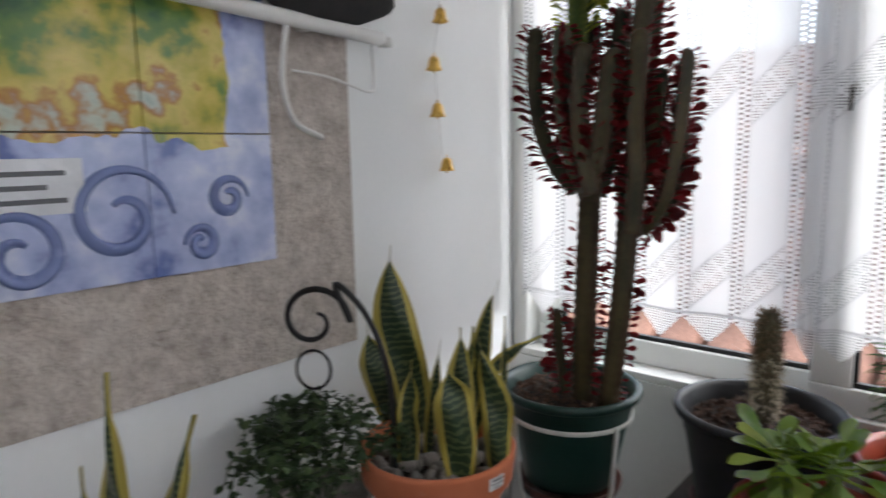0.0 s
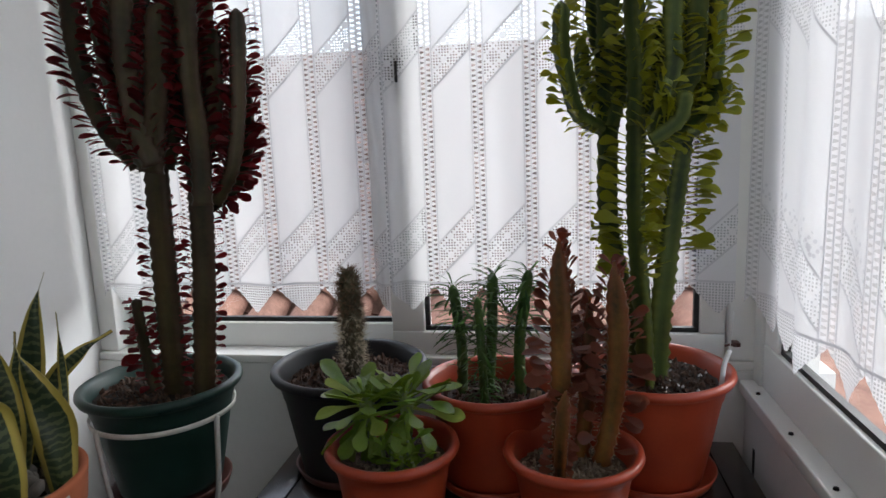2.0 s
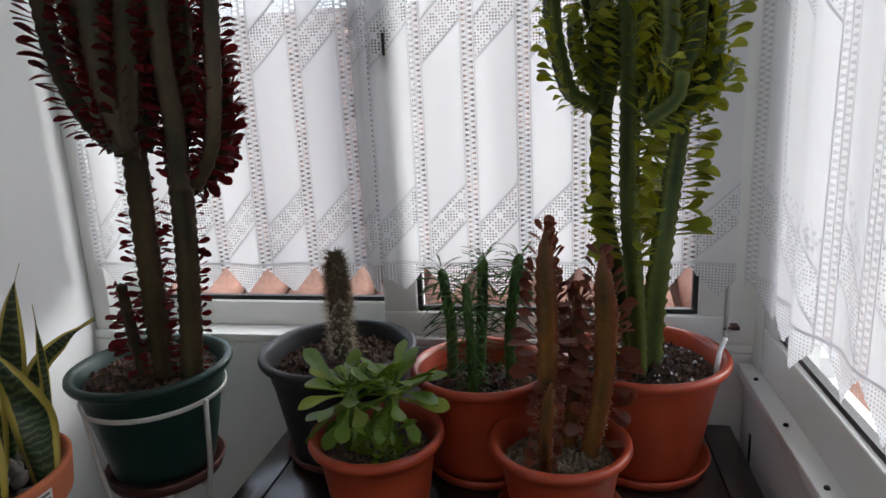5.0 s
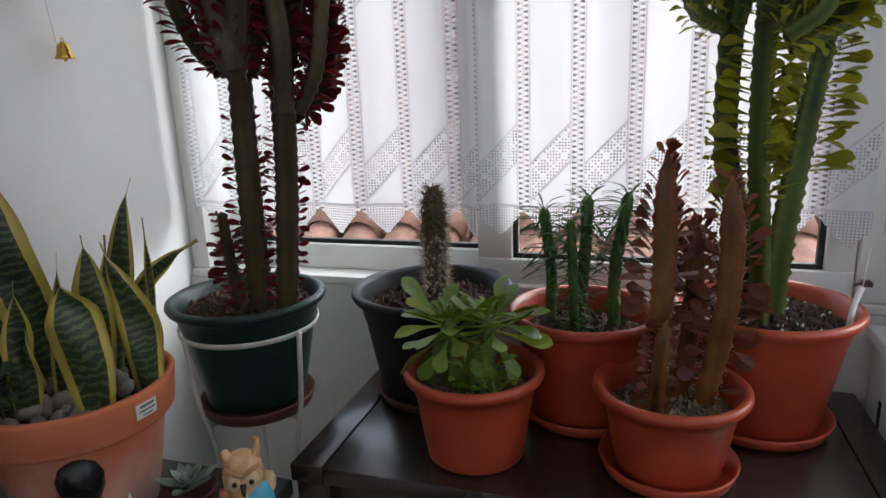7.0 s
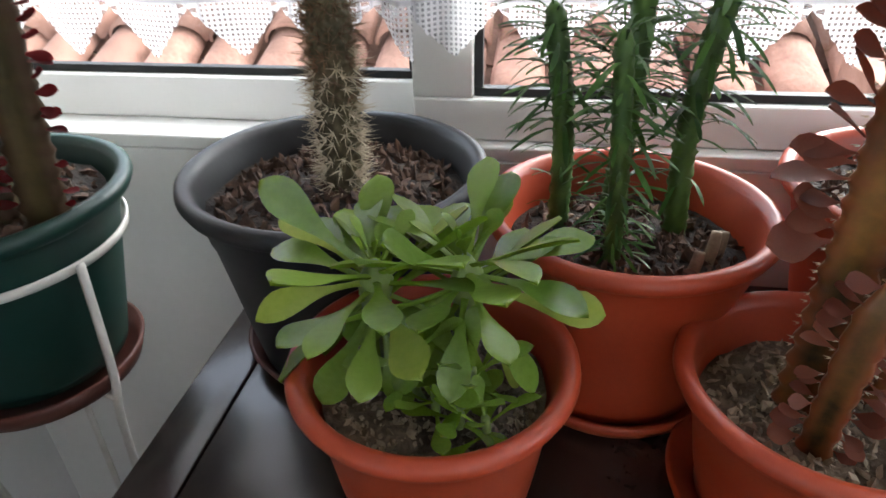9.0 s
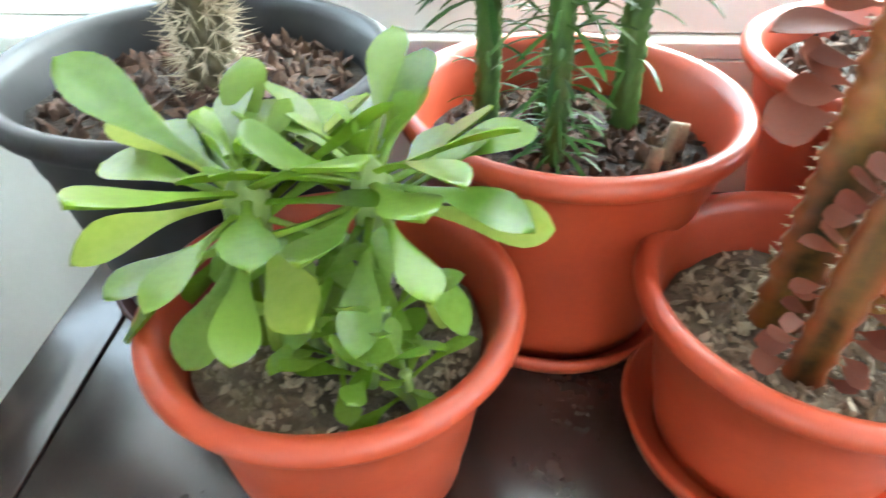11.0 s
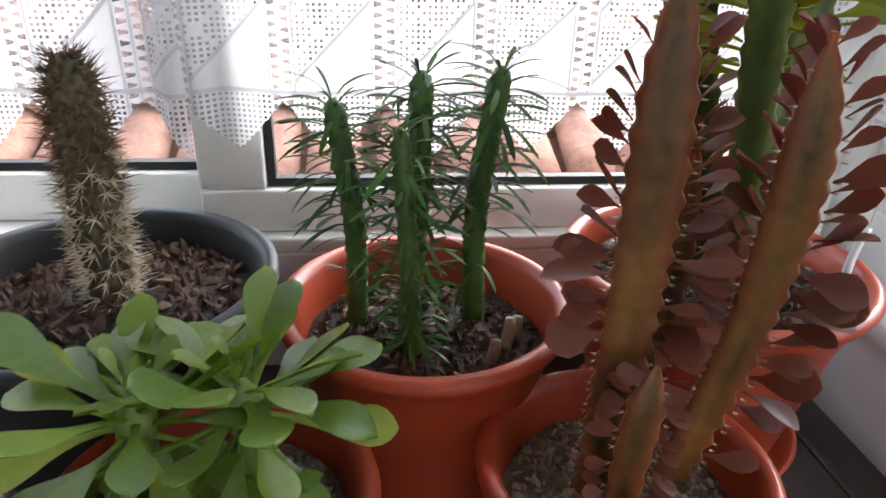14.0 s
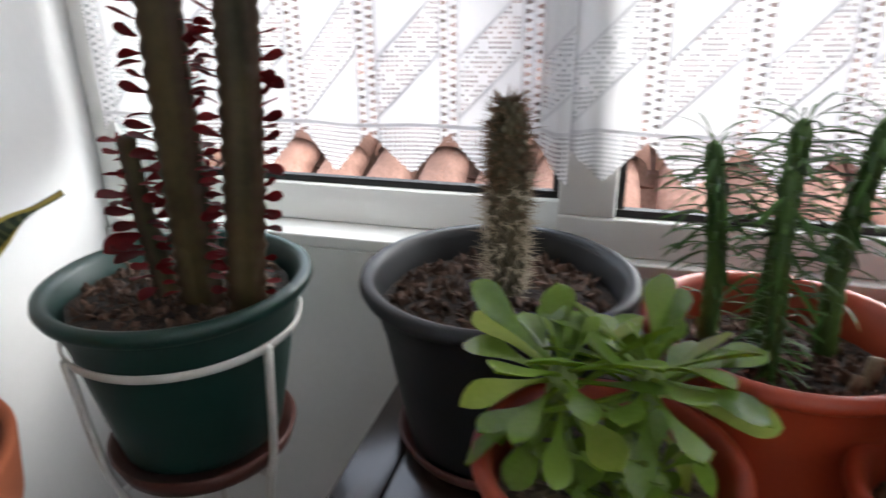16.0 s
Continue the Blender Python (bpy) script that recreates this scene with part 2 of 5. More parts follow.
def lace(name="white_lace", net_open=0.88, column_open=0.82, sprigs=0.35, glow=0.86):
    """White net curtain: cloth panels between openwork columns, slanted net bands, net border. Cloth coordinates in metres."""
    n = Nodes(name)
    uv = n.node("UVMap").outputs[0]
    sep = n.node("SeparateXYZ", Vector=uv)
    u, v = sep.outputs[0], sep.outputs[1]

    def between(x, a, b):
        return n.math("MULTIPLY", n.math("GREATER_THAN", x, a), n.math("LESS_THAN", x, b))

    def either(a, b):
        return n.math("MAXIMUM", a, b)

    su = n.math("FRACT", n.math("DIVIDE", u, 0.09))
    pu = n.math("DIVIDE", n.math("SUBTRACT", su, 0.27), 0.73)
    strip = n.math("LESS_THAN", su, 0.27)
    cord = either(either(between(su, 0.0, 0.022), between(su, 0.125, 0.145)), between(su, 0.248, 0.27))
    # openwork column: two staggered rows of small holes
    row_a = n.math("FRACT", n.math("DIVIDE", v, 0.0088))
    row_b = n.math("FRACT", n.math("ADD", n.math("DIVIDE", v, 0.0088), 0.5))
    hole_a = n.math("MULTIPLY", between(su, 0.035, 0.115), n.math("LESS_THAN", n.math("ADD", n.math("ABSOLUTE", n.math("SUBTRACT", row_a, 0.5)), n.math("MULTIPLY", n.math("SUBTRACT", su, 0.035), 2.2)), 0.31))
    hole_b = n.math("MULTIPLY", between(su, 0.155, 0.235), n.math("LESS_THAN", n.math("ADD", n.math("ABSOLUTE", n.math("SUBTRACT", row_b, 0.5)), n.math("MULTIPLY", n.math("SUBTRACT", 0.235, su), 2.2)), 0.31))
    # square net
    nu, nv = n.math("FRACT", n.math("DIVIDE", u, 0.0049)), n.math("FRACT", n.math("DIVIDE", v, 0.0049))
    net = n.math("MULTIPLY", between(nu, 0.27, 0.80), between(nv, 0.27, 0.80))
    d = n.math("SUBTRACT", v, n.math("MULTIPLY", pu, 0.066))
    low, high = between(d, 1.112, 1.172), between(d, 1.447, 1.512)
    border = n.math("LESS_THAN", v, 1.098)
    panel = n.math("SUBTRACT", 1.0, strip)
    edges = either(either(between(d, 1.108, 1.1125), between(d, 1.1715, 1.176)), either(between(d, 1.443, 1.4475), between(d, 1.5115, 1.516)))
    edges = either(n.math("MULTIPLY", edges, panel), either(between(v, 1.0975, 1.1015), n.math("MULTIPLY", strip, cord)))
    net = n.math("MULTIPLY", net, n.math("MULTIPLY", panel, either(either(low, high), border)))
    # some meshes are filled, which draws figures into the net
    ci, cj = n.math("FLOOR", n.math("DIVIDE", u, 0.0049)), n.math("FLOOR", n.math("DIVIDE", v, 0.0049))
    rise = n.math("GREATER_THAN", n.math("MODULO", n.math("ADD", n.math("ADD", ci, cj), 7000.0), 7.0), 0.5)
    drop = n.math("GREATER_THAN", n.math("MODULO", n.math("ADD", n.math("SUBTRACT", ci, cj), 7000.0), 7.0), 0.5)
    filled = n.math("MULTIPLY", rise, drop)
    net = n.math("MULTIPLY", net, either(filled, border))
    hole = n.math("MULTIPLY", either(n.math("MULTIPLY", net, net_open), n.math("MULTIPLY", n.math("MULTIPLY", strip, either(hole_a, hole_b)), column_open)), n.math("SUBTRACT", 1.0, edges))
    # embroidered sprigs above the slanted bands
    sprig = n.node("TexVoronoi", Vector=uv, Scale=120.0)
    zone = n.math("MULTIPLY", panel, either(between(d, 1.178, 1.215), between(d, 1.518, 1.56)))
    stitched = n.math("MULTIPLY", zone, n.math("LESS_THAN", sprig.outputs["Distance"], 0.34))
    weave = n.math("MULTIPLY_ADD", n.noise(900.0, 1.0, vector=uv), 0.12, 0.03)
    open_ = n.math("MAXIMUM", n.math("MULTIPLY", weave, n.math("SUBTRACT", 1.0, either(edges, stitched))), hole)
    dense = n.mix(either(edges, n.math("MULTIPLY", stitched, sprigs)), (glow, glow, glow + 0.01), (0.30, 0.30, 0.32))
    dif, trl, clear = n.node("BsdfDiffuse", Color=(0.88, 0.88, 0.89, 1.0)), n.node("BsdfTranslucent", Color=dense), n.node("BsdfTransparent", Color=(0.58, 0.60, 0.63, 1.0))
    body, mx = n.node("MixShader", Fac=0.42), n.node("MixShader", Fac=open_)
    n.put(body.inputs[1], dif.outputs[0])
    n.put(body.inputs[2], trl.outputs[0])
    n.put(mx.inputs[1], body.outputs[0])
    n.put(mx.inputs[2], clear.outputs[0])
    n.put(n.out.inputs["Surface"], mx.outputs[0])
    n.tree.nodes.remove(n.bsdf)
    return n.mat


M["glass"], M["lace"], M["side_lace"] = glass_pane(), lace(), lace("side_lace", 0.45, 0.38, 0.9, 0.78)


def snake_leaf():
    """Dark green sword leaf with paler cross bands and a yellow margin, laid out by the leaf's own coordinates."""
    n = Nodes("banded_sword_leaf")
    sep = n.node("SeparateXYZ", Vector=n.node("UVMap").outputs[0])
    u, v = sep.outputs[0], sep.outputs[1]
    wob = n.noise(70.0, 3.0)
    band = n.math("SINE", n.math("ADD", n.math("MULTIPLY", v, 640.0), n.math("MULTIPLY", wob, 11.0)))
    body = n.mix(n.math("MULTIPLY", n.math("GREATER_THAN", band, 0.35), 0.8), (0.015, 0.034, 0.012), (0.095, 0.118, 0.048))
    rim = n.math("GREATER_THAN", n.math("ADD", n.math("ABSOLUTE", u), n.math("MULTIPLY", n.math("SUBTRACT", wob, 0.5), 0.14)), 0.66)
    n.set(Base_Color=n.mix(rim, body, (0.44, 0.35, 0.065)), Roughness=0.42)
    n.bump(n.noise(260.0, 2.0), 0.1, 0.0005)
    return n.mat


M["snake"] = snake_leaf()


def painted(name, rgb, rough=0.35):
    return surface(name, tuple(c * 0.85 for c in rgb), rgb, 20.0, 160.0, (rough, rough + 0.12), bump=0.08)


# ---------- mesh helpers ----------
def mesh_from(name, bm, smooth=True):
    me = bpy.data.meshes.new(name)
    bm.to_mesh(me)
    bm.free()
    if smooth:
        me.polygons.foreach_set("use_smooth", [True] * len(me.polygons))
    return me


def thing(name, at, label, category, group="", kind=""):
    """An Empty at the base of a thing."""
    ob = new(name)
    ob.location = at
    ob.empty_display_size = 0.02
    return tagged(ob, label, category, group, kind)


def hang(ob, parent):
    ob.parent = parent
    if parent.type == "EMPTY":
        ob.matrix_parent_inverse = Matrix.Translation(-parent.location)
    return ob


def part(name, bm, material, parent=None, label="", smooth=True, kind=""):
    ob = new(name, mesh_from(name, bm, smooth) if isinstance(bm, bmesh.types.BMesh) else bm)
    if not ob.data.materials:
        ob.data.materials.append(material)
    if parent:
        hang(ob, parent)
    return tagged(ob, label, kind=kind)


def solid(name, bm, material, label, category, group="", kind="", smooth=True):
    return tagged(part(name, bm, material, smooth=smooth), label, category, group, kind)


def box(x0, x1, y0, y1, z0, z1, bevel=0.0, bm=None, seg=2):
    own = bmesh.new()
    bmesh.ops.create_cube(own, size=1.0, matrix=Matrix.LocRotScale(((x0 + x1) / 2, (y0 + y1) / 2, (z0 + z1) / 2), None, (x1 - x0, y1 - y0, z1 - z0)))
    if bevel:
        bmesh.ops.bevel(own, geom=own.edges[:], offset=bevel, segments=seg, profile=0.6, affect="EDGES")
    return join(bm, own)


def join(bm, own):
    if bm is None:
        return own
    me = bpy.data.meshes.new("tmp")
    own.to_mesh(me)
    own.free()
    bm.from_mesh(me)
    bpy.data.meshes.remove(me)
    return bm


def lathe(profile, at=(0, 0, 0), seg=56, bm=None, wob=0.0):
    """Turns a profile of (radius, height) about the upright axis at a place."""
    bm = bm or bmesh.new()
    rings = []
    for r, z in profile:
        if r < 1e-5:
            rings.append([bm.verts.new((at[0], at[1], at[2] + z))])
        else:
            rings.append([bm.verts.new((at[0] + r * (1 + wob * math.sin(2 * a + 1)) * math.cos(a), at[1] + r * math.sin(a), at[2] + z)) for a in (2 * math.pi * i / seg for i in range(seg))])
    for a, b in zip(rings, rings[1:]):
        for i in range(seg):
            j = (i + 1) % seg
            if len(a) == 1 and len(b) > 1:
                bm.faces.new((a[0], b[j], b[i]))
            elif len(b) == 1 and len(a) > 1:
                bm.faces.new((a[i], a[j], b[0]))
            elif len(a) > 1:
                bm.faces.new((a[i], a[j], b[j], b[i]))
    return bm


def spline(points, n):
    """n + 1 places on a smooth curve through the points."""
    p = [Vector(q) for q in points]
    p = [2 * p[0] - p[1]] + p + [2 * p[-1] - p[-2]]
    out = []
    for k in range(n + 1):
        s = min(k / n * (len(p) - 3), len(p) - 3 - 1e-6)
        i = int(s)
        f = s - i
        a, b, c, d = p[i:i + 4]
        out.append(0.5 * ((2 * b) + (c - a) * f + (2 * a - 5 * b + 4 * c - d) * f * f + (3 * b - a - 3 * c + d) * f ** 3))
    return out


def frames(path):
    """A turning-free frame (across, sideways, along) at each place of a path."""
    out, side = [], None
    for i, p in enumerate(path):
        t = (path[min(i + 1, len(path) - 1)] - path[max(i - 1, 0)]).normalized()
        if side is None:
            side = t.orthogonal().normalized()
        side = (side - t * side.dot(t)).normalized()
        out.append((side, t.cross(side), t))
    return out


def tube(points, radius, seg=8, n=None, bm=None, closed_ends=True, section=None):
    """A tube along a smooth curve. radius: a number or a function of 0 to 1. section: a factor by angle."""
    bm = bm or bmesh.new()
    path = spline(points, n or 6 * len(points))
    fr = frames(path)
    rings = []
    for i, (p, (a, b, t)) in enumerate(zip(path, fr)):
        s = i / (len(path) - 1)
        r = radius(s) if callable(radius) else radius
        ring = []
        for k in range(seg):
            w = 2 * math.pi * k / seg
            q = r * (section(w, s) if section else 1.0)
            ring.append(bm.verts.new(p + a * (q * math.cos(w)) + b * (q * math.sin(w))))
        rings.append(ring)
    for r0, r1 in zip(rings, rings[1:]):
        for k in range(seg):
            bm.faces.new((r0[k], r0[(k + 1) % seg], r1[(k + 1) % seg], r1[k]))
    if closed_ends:
        bm.faces.new(rings[0][::-1])
        bm.faces.new(rings[-1])
    return bm


def ring_tube(at, radius, r, seg=8, n=56, tilt=0.0):
    bm = bmesh.new()
    rings = []
    for i in range(n):
        a = 2 * math.pi * i / n
        c = Vector((at[0] + radius * math.cos(a), at[1] + radius * math.sin(a), at[2] + tilt * math.cos(a)))
        out = Vector((math.cos(a), math.sin(a), 0))
        rings.append([bm.verts.new(c + out * (r * math.cos(w)) + Vector((0, 0, r * math.sin(w) * 1.4))) for w in (2 * math.pi * k / seg for k in range(seg))])
    for i in range(n):
        for k in range(seg):
            bm.faces.new((rings[i][k], rings[(i + 1) % n][k], rings[(i + 1) % n][(k + 1) % seg], rings[i][(k + 1) % seg]))
    return bm


def blade(profile, curl=0.0, cup=0.0, thick=0.02, across=4):
    """A leaf of length 1 along x, z up: profile of (place, half width); curl bends the tip down, cup lifts the sides; two skins."""
    me = bpy.data.meshes.new("leaf")
    co, faces, uv = [], [], []
    rows, cols = len(profile), across + 1
    for skin in (1, -1):
        for x, w in profile:
            for j in range(cols):
                f = 2 * j / across - 1
                t = thick * 0.5 * (1 - f * f) * (1 if skin > 0 else -1)
                co.append((x, f * w, cup * abs(f) ** 1.5 * w - curl * x * x + t))
                uv.append((f, x))
    for s in (0, 1):
        o = s * rows * cols
        for i in range(rows - 1):
            for j in range(cols - 1):
                q = (o + i * cols + j, o + (i + 1) * cols + j, o + (i + 1) * cols + j + 1, o + i * cols + j + 1)
                faces.append(q if s else q[::-1])
    me.from_pydata(co, [], faces)
    layer = me.uv_layers.new(name="UVMap")
    for loop in me.loops:
        layer.data[loop.index].uv = uv[loop.vertex_index]
    me.polygons.foreach_set("use_smooth", [True] * len(me.polygons))
    return me


def leaf_pose(at, out, up, length, width=1.0, roll=0.0):
    x = Vector(out).normalized()
    z = Vector(up) - x * Vector(up).dot(x)
    z = z.normalized() if z.length > 1e-4 else x.orthogonal().normalized()
    m = Matrix((x, z.cross(x), z)).transposed().to_4x4()
    return Matrix.Translation(at) @ m @ Matrix.Rotation(roll, 4, "X") @ Matrix.Diagonal((length, length * width, length, 1))


def leaves(poses, variants, material, parent, name="leaf", limit=300, rest_name="foliage"):
    """Each leaf an object of its own under the plant; past the limit the rest become one mesh."""
    for me in variants:
        if not me.materials:
            me.materials.append(material)
    for i, m in enumerate(poses[:limit]):
        ob = new(name, variants[i % len(variants)])
        hang(ob, parent)
        ob.matrix_basis = m
    rest = poses[limit:]
    if rest:
        co, faces, k = [], [], 0
        base = [(np.array([v.co for v in me.vertices]), [tuple(p.vertices) for p in me.polygons]) for me in variants]
        for i, m in enumerate(rest):
            v, f = base[i % len(base)]
            a = np.array(m)
            co.append(v @ a[:3, :3].T + a[:3, 3])
            faces += [tuple(q + k for q in p) for p in f]
            k += len(v)
        me = bpy.data.meshes.new(rest_name)
        me.from_pydata(np.concatenate(co).tolist(), [], faces)
        me.polygons.foreach_set("use_smooth", [True] * len(me.polygons))
        me.materials.append(material)
        ob = new(rest_name, me)
        hang(ob, parent)
        tagged(ob, kind="stuff")


# ---------- the room ----------
WEST, EAST, NORTH, SOUTH, TOP = -0.69, 0.60, 0.0, -2.6, 2.45
solid("floor", box(WEST - 0.2, 0.73, SOUTH - 0.2, 0.14, -0.1, 0.0), M["floor"], "brown tiled floor of the glazed balcony", "floor", kind="structure", smooth=False)
solid("ceiling", box(WEST - 0.2, 0.8, SOUTH - 0.2, 0.14, TOP, TOP + 0.1), M["ceiling"], "plain white ceiling", "ceiling", kind="structure", smooth=False)
solid("wall_south", box(WEST - 0.2, 0.8, SOUTH - 0.12, SOUTH, 0, TOP), M["wall"], "plain white painted wall", "wall", kind="structure", smooth=False)
def wall_west():
    """The white wall beside the plants, with an unseen opening added further back for more light."""
    bm = bmesh.new()
    box(WEST - 0.14, WEST, -1.70, 0.10, 0, TOP, bm=bm)
    box(WEST - 0.14, WEST, SOUTH, -2.56, 0, TOP, bm=bm)
    box(WEST - 0.14, WEST, -2.56, -1.70, 2.20, TOP, bm=bm)
    box(WEST - 0.14, WEST, -2.56, -1.70, 0, 1.10, bm=bm)
    solid("wall_west", bm, M["wall"], "smooth white painted wall", "wall", kind="structure", smooth=False)


wall_west()
solid("wall_cladding", box(WEST + 0.0005, WEST + 0.012, -1.695, -0.516, 1.082, TOP - 0.002), M["stone"], "rough beige textured render above a white dado", "wall", kind="structure", smooth=False)
solid("wall_north", box(WEST, 0.72, -0.03, 0.10, 0, 0.935), M["low_wall"], "grey-white low wall under the window", "wall", kind="structure", smooth=False)
solid("wall_lintel", box(WEST, 0.72, -0.03, 0.10, 2.12, TOP), M["wall"], "white wall above the window", "wall", kind="structure", smooth=False)
solid("wall_east", box(0.575, 0.72, SOUTH, -0.03, 0, 0.90), M["low_wall"], "grey-white low wall under the side window", "wall", kind="structure", smooth=False)
solid("wall_pier_east", box(0.575, 0.72, SOUTH, -2.501, 0.90, 2.12), M["wall"], "white wall beside the side window", "wall", kind="structure", smooth=False)
solid("wall_lintel_east", box(0.575, 0.72, SOUTH, -0.03, 2.12, TOP), M["wall"], "white wall above the side window", "wall", kind="structure", smooth=False)


# ---------- windows ----------
def bar(bm, *b):
    return box(*b, bevel=0.003, bm=bm, seg=2)


def window_north():
    w = thing("window_1", (-0.05, 0.0, 0.935), "white aluminium sliding window with two sashes", "window", kind="structure")
    f = bmesh.new()
    bar(f, WEST + 0.002, 0.60, -0.028, 0.075, 0.936, 0.952)
    bar(f, WEST + 0.002, 0.60, -0.02, 0.075, 2.09, 2.118)
    bar(f, WEST + 0.002, -0.648, -0.02, 0.075, 0.953, 2.089)
    bar(f, 0.545, 0.62, -0.025, 0.075, 0.953, 2.089)
    part("frame", f, M["alu"], w)
    for x0, x1, y0, y1, gx0, gx1, gz in ((-0.647, 0.002, 0.024, 0.052, -0.585, -0.066, 1.004), (-0.064, 0.544, -0.012, 0.018, 0.0, 0.50, 0.998)):
        s = bmesh.new()
        bar(s, x0, x1, y0, y1, 0.953, gz)
        bar(s, x0, x1, y0, y1, 2.03, 2.088)
        bar(s, x0, gx0, y0 + 0.001, y1 - 0.001, gz, 2.03)
        bar(s, gx1, x1, y0 + 0.001, y1 - 0.001, gz, 2.03)
        sash = part("sash", s, M["alu"], w)
        g = bmesh.new()
        y = (y0 + y1) / 2
        box(gx0 + 0.0005, gx1 - 0.0005, y - 0.006, y + 0.006, gz + 0.0005, gz + 0.009, bm=g)
        box(gx0 + 0.0005, gx1 - 0.0005, y - 0.006, y + 0.006, 2.021, 2.0295, bm=g)
        box(gx0 + 0.0005, gx0 + 0.009, y - 0.006, y + 0.006, gz + 0.01, 2.02, bm=g)
        box(gx1 - 0.009, gx1 - 0.0005, y - 0.006, y + 0.006, gz + 0.01, 2.02, bm=g)
        part("gasket", g, M["gasket"], sash, "black rubber gasket", smooth=False)
        p = part("pane", box(gx0 + 0.008, gx1 - 0.008, y - 0.0015, y + 0.0015, gz + 0.008, 2.022), M["glass"], sash, smooth=False)
        p.visible_shadow = False
    lock = part("lock", box(-0.050, -0.016, -0.021, -0.0125, 1.440, 1.512, 0.003), M["gasket"], w, "black plastic sash lock")
    part("lock_lever", box(-0.040, -0.026, -0.027, -0.0215, 1.462, 1.500, 0.002), M["iron"], lock)
    return w


def window_east():
    w = thing("window_2", (EAST, -0.7, 0.90), "white aluminium side window with screwed sill rail", "window", kind="structure")
    f = bmesh.new()
    bar(f, 0.562, 0.68, -2.50, -0.032, 0.901, 0.922)
    bar(f, 0.585, 0.68, -2.50, -0.032, 2.09, 2.118)
    bar(f, 0.585, 0.68, -0.066, -0.032, 0.923, 2.089)
    frame_ = part("frame", f, M["alu"], w)
    for k in range(16):
        part("screw", lathe([(0.0, 0.0035), (0.003, 0.003), (0.0038, 0.0), (0.0, -0.001)], (0.574, -0.10 - 0.148 * k, 0.9225), seg=12), M["iron"], frame_, "small dark screw head")
    # the last, southernmost sash is unseen and added to let in more light
    for y1, y0 in ((-0.067, -0.86), (-0.861, -1.66), (-1.661, -2.50)):
        s = bmesh.new()
        bar(s, 0.590, 0.618, y0, y1, 0.923, 1.0)
        bar(s, 0.590, 0.618, y0, y1, 2.03, 2.088)
        bar(s, 0.591, 0.617, y0, y0 + 0.06, 1.0, 2.03)
        bar(s, 0.591, 0.617, y1 - 0.06, y1, 1.0, 2.03)
        sash = part("sash", s, M["alu"], w)
        g = bmesh.new()
        box(0.597, 0.609, y0 + 0.0605, y1 - 0.0605, 1.0005, 1.009, bm=g)
        box(0.597, 0.609, y0 + 0.0605, y1 - 0.0605, 2.021, 2.0295, bm=g)
        box(0.597, 0.609, y0 + 0.0605, y0 + 0.069, 1.01, 2.02, bm=g)
        box(0.597, 0.609, y1 - 0.069, y1 - 0.0605, 1.01, 2.02, bm=g)
        part("gasket", g, M["gasket"], sash, "black rubber gasket", smooth=False)
        p = part("pane", box(0.6015, 0.6045, y0 + 0.068, y1 - 0.068, 1.008, 2.022), M["glass"], sash, smooth=False)
        p.visible_shadow = False
    return w


# unseen window, added behind the camera to brighten the far corner and east side
def added_window_west():
    x = WEST - 0.07
    w = thing("added_window", (x, -2.13, 1.10), "unseen white window added in the side wall to brighten the room", "window", kind="structure")
    f = bmesh.new()
    bar(f, x - 0.03, x + 0.03, -2.559, -1.701, 1.101, 1.14)
    bar(f, x - 0.03, x + 0.03, -2.559, -1.701, 2.16, 2.199)
    for y in (-2.559, -1.741):
        bar(f, x - 0.029, x + 0.029, y, y + 0.04, 1.14, 2.16)
    part("frame", f, M["alu"], w)
    p = part("pane", box(x - 0.0015, x + 0.0015, -2.52, -1.74, 1.139, 2.161), M["glass"], w, smooth=False)
    p.visible_shadow = False


window_north()
window_east()
added_window_west()
# no opening is cut: a thin black strip paints the gap's shade
solid("gap_shade_strip", box(0.5735, 0.5745, -0.095, -0.085, 0.70, 0.82), M["gasket"], "black strip for the shade in a narrow gap of the low wall", "wall", kind="structure", smooth=False)


